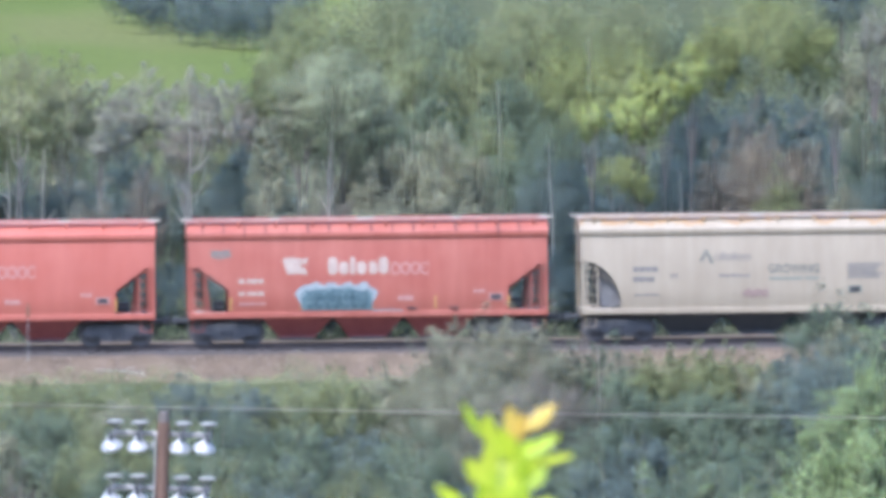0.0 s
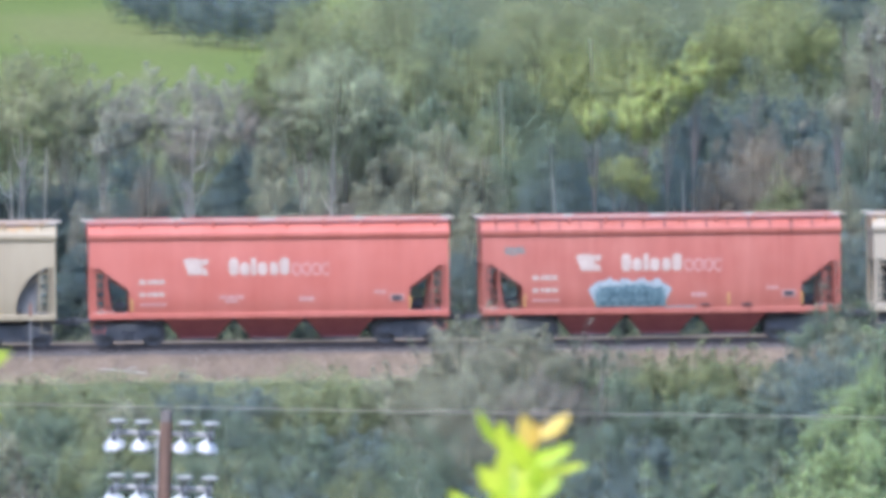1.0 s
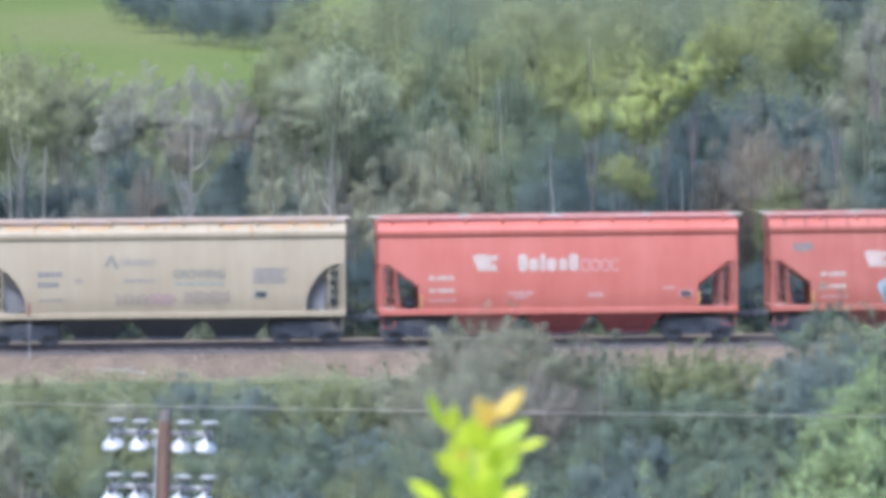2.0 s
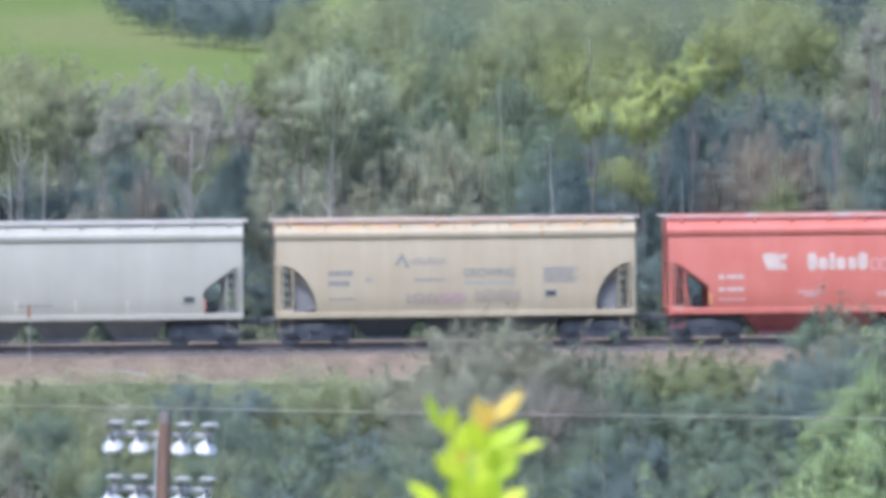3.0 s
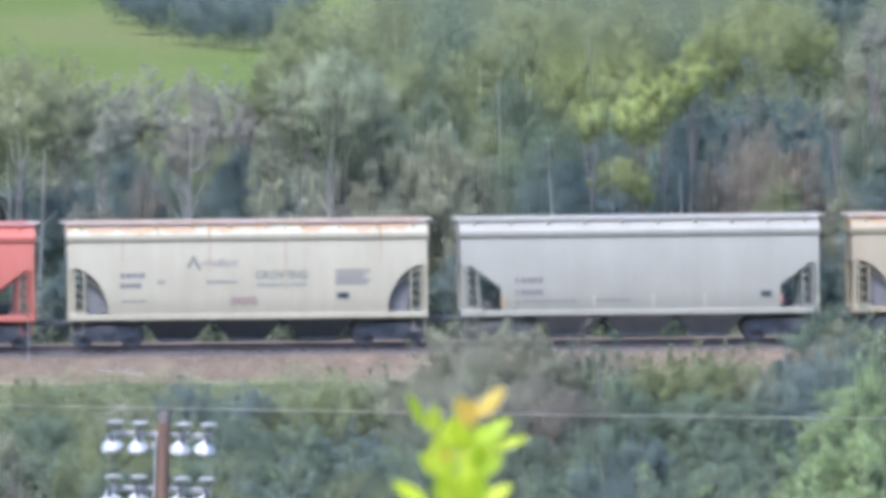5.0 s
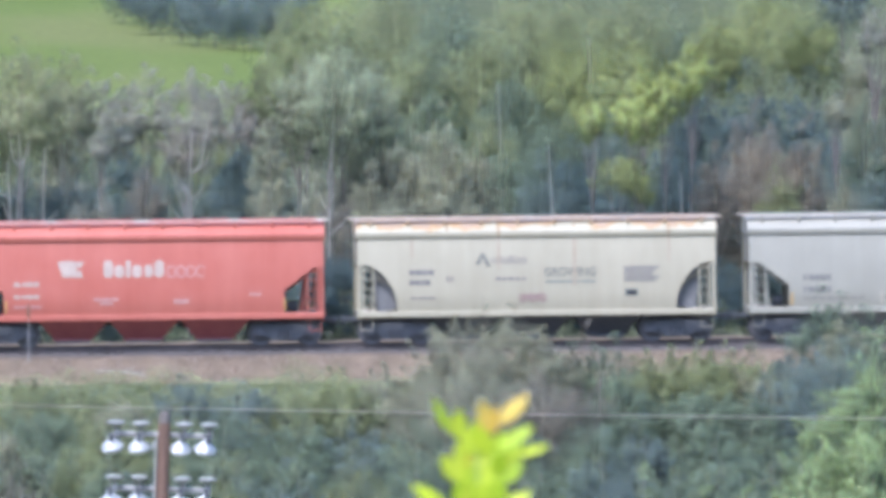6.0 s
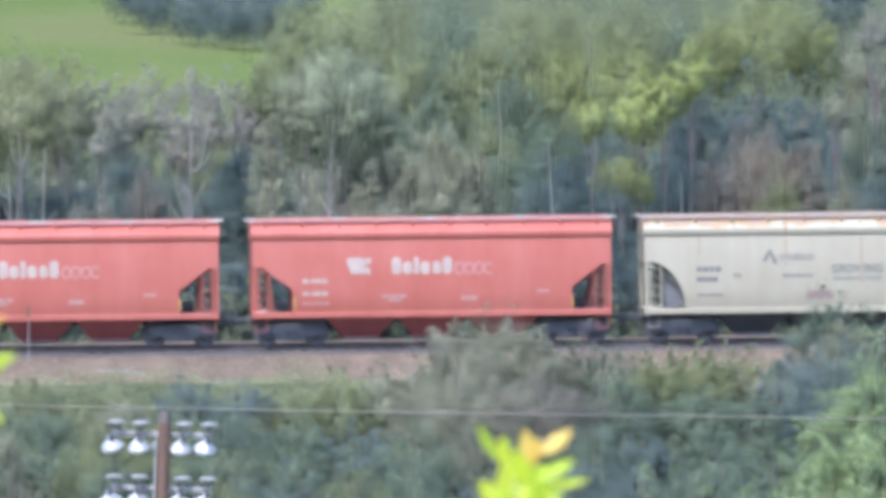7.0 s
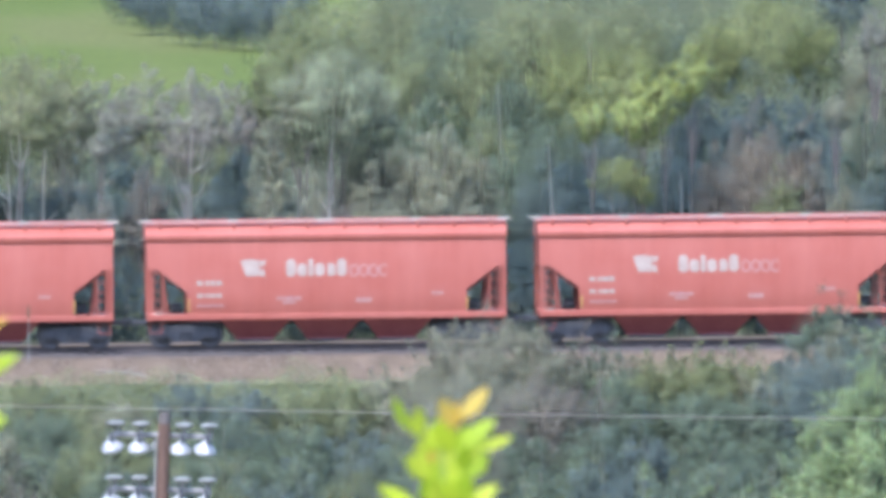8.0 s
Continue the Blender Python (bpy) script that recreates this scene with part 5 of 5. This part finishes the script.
def shoot_leaves():
    """The leaves that stand out on the shoot, then a dense whorl down its stem: base x and z, tip x and z, width."""
    rows = [(0.052, 0.438, 0.111, 0.503, 0.037, M_SPRIG_O), (0.026, 0.417, 0.009, 0.487, 0.037, M_SPRIG_O), (0.033, 0.412, 0.042, 0.475, 0.028, M_SPRIG_O),
            (-0.068, 0.417, -0.102, 0.493, 0.024, M_SPRIG), (-0.049, 0.400, -0.044, 0.466, 0.039, M_SPRIG), (-0.019, 0.365, -0.014, 0.428, 0.043, M_SPRIG),
            (0.019, 0.361, 0.023, 0.421, 0.047, M_SPRIG), (0.042, 0.356, 0.061, 0.421, 0.042, M_SPRIG), (0.047, 0.377, 0.122, 0.435, 0.045, M_SPRIG),
            (0.059, 0.368, 0.164, 0.385, 0.035, M_SPRIG), (0.052, 0.309, 0.105, 0.358, 0.047, M_SPRIG), (-0.021, 0.309, -0.079, 0.358, 0.049, M_SPRIG),
            (-0.005, 0.333, -0.023, 0.370, 0.028, M_SPRIG_O), (0.019, 0.295, 0.042, 0.361, 0.056, M_SPRIG), (-0.005, 0.290, -0.014, 0.351, 0.056, M_SPRIG),
            (-0.061, 0.248, -0.140, 0.295, 0.044, M_SPRIG), (0.061, 0.248, 0.126, 0.283, 0.040, M_SPRIG), (0.033, 0.248, 0.061, 0.314, 0.056, M_SPRIG),
            (-0.014, 0.244, -0.037, 0.309, 0.056, M_SPRIG), (0.009, 0.239, 0.014, 0.304, 0.061, M_SPRIG),
            (-0.042, 0.337, -0.037, 0.403, 0.037, M_SPRIG), (0.005, 0.393, 0.000, 0.440, 0.037, M_SPRIG), (0.075, 0.337, 0.080, 0.375, 0.033, M_SPRIG), (0.014, 0.337, 0.007, 0.393, 0.051, M_SPRIG), (0.042, 0.323, 0.061, 0.370, 0.042, M_SPRIG)]
    r = random.Random(31)
    for k in range(24):
        z = 0.04 + 0.0085 * k
        side = (-1, 1, 0.2, -0.4, 0.7, -0.6)[k % 6]
        reach = 0.015 + r.uniform(0.025, 0.045)
        rows.append((0.012 + 0.025 * side, z, 0.012 + side * reach, z + r.uniform(0.05, 0.08), r.uniform(0.045, 0.065), M_SPRIG))
    return rows


def sapling(x, y, label):
    g = ground_z(x, y)
    ob = thing("sapling", pose(x, y, g), label, "sapling", "young saplings near the viewpoint")
    part("trunk", Shape().tube([(0.06, 0.02, -0.2), (0.03, 0, 1.5), (0, 0, 14.24 - g)], [0.03, 0.022, 0.009], 8), M_BARK, ob, smooth=True)
    return ob, g


sap_1, g1 = sapling(0.04, 24.0, "sapling with bright green and orange young leaves")
shoot_1 = shoot(sap_1, (0, 0, 14.44 - g1), shoot_leaves(), 0.46)
sap_2, g2 = sapling(-1.066, 24.0, "sapling with bright green young leaves")
shoot_2 = shoot(sap_2, (0, 0, 14.54 - g2), [(0.0, 0.42, 0.125, 0.475, 0.045, M_SPRIG), (0, 0.50, 0.105, 0.555, 0.022, M_SPRIG_O), (0.01, 0.31, 0.095, 0.33, 0.055, M_SPRIG), (0.0, 0.5, -0.06, 0.6, 0.04, M_SPRIG), (0, 0.52, 0.04, 0.62, 0.04, M_SPRIG), (0, 0.40, -0.10, 0.46, 0.04, M_SPRIG)], 0.54)


# ---- what moves ----
# the shoot tip: seconds, metres to the right, height
SWAY = [(0, 0.251, 14.899), (0.2, 0.232, 14.906), (0.3, 0.215, 14.911), (0.4, 0.197, 14.918), (0.5, 0.196, 14.915), (0.6, 0.221, 14.893), (0.8, 0.261, 14.879),
        (1, 0.277, 14.876), (1.2, 0.290, 14.874), (1.6, 0.252, 14.893), (2, 0.177, 14.928), (2.3, 0.152, 14.937), (2.5, 0.153, 14.939), (3, 0.174, 14.928),
        (3.6, 0.141, 14.942), (4, 0.134, 14.939), (4.2, 0.148, 14.939), (4.7, 0.142, 14.937), (5.3, 0.123, 14.939), (5.5, 0.112, 14.944), (5.7, 0.128, 14.934),
        (5.9, 0.167, 14.928), (6, 0.188, 14.920), (6.2, 0.221, 14.895), (6.4, 0.174, 14.906), (6.6, 0.205, 14.876), (6.8, 0.270, 14.852), (7, 0.285, 14.844),
        (7.2, 0.272, 14.852), (7.5, 0.251, 14.871), (7.6, 0.235, 14.879), (7.8, 0.171, 14.918), (7.9, 0.131, 14.934), (8, 0.099, 14.937)]
# the other shoot: seconds, metres off its rest
SWAY_2 = [(0, -0.070), (0.6, -0.058), (0.8, -0.040), (1, -0.018), (1.2, -0.028), (1.75, -0.048), (2.3, -0.040), (2.5, -0.038),
        (3, -0.053), (3.5, -0.040), (4.2, -0.053), (5.3, -0.065), (6, -0.065), (6.5, -0.053), (7, -0.005), (7.2, -0.003),
        (7.5, -0.012), (7.8, -0.003), (8, 0.000)]


S0 = -2.775     # where the second car stands along the track at the start


def run(t):
    """How far the train has come since the start, in metres."""
    return 10.763 * t - 0.0104 * t * t


def motions():
    times = [0.5 * i for i in range(17)]
    for car, order in CARS:
        walk(car, [(t, pose(*on_track(S0 + SPACING * order + run(t)), 0, -GRADE, PSI)) for t in times])
    spins = [i / 30 for i in range(241)]
    for wheel, x, z in WHEELS:
        walk(wheel, [(t, pose(x, 0, z, 0, math.degrees(run(t) / GAUGE_R), 0)) for t in spins])
    tip = Vector((0.110, 0, 0.501))
    rows = []
    for t, x, z in SWAY:
        off = x - 0.153
        turn = pose(0, 0, 0, -127 * max(0, off), 48 * off, 0)
        rows.append((t, Matrix.Translation(Vector((x - 0.04, 0, z - g1)) - turn.to_3x3() @ tip) @ turn))
    walk(shoot_1, rows)
    for leaf, m in LOOSE_LEAVES:
        fold = [(t, min(1.0, max(0.0, (x - 0.174) / 0.03))) for t, x, z in SWAY]
        walk(leaf, [(t, pose(0.020 * u, 0, 0) @ m @ pose(0, 0, 0, 0, 12 * u, 0)) for t, u in fold])
    walk(shoot_2, [(t, pose(x, 0, 14.54 - g2, 0, 48 * x, 0)) for t, x in SWAY_2])


motions()
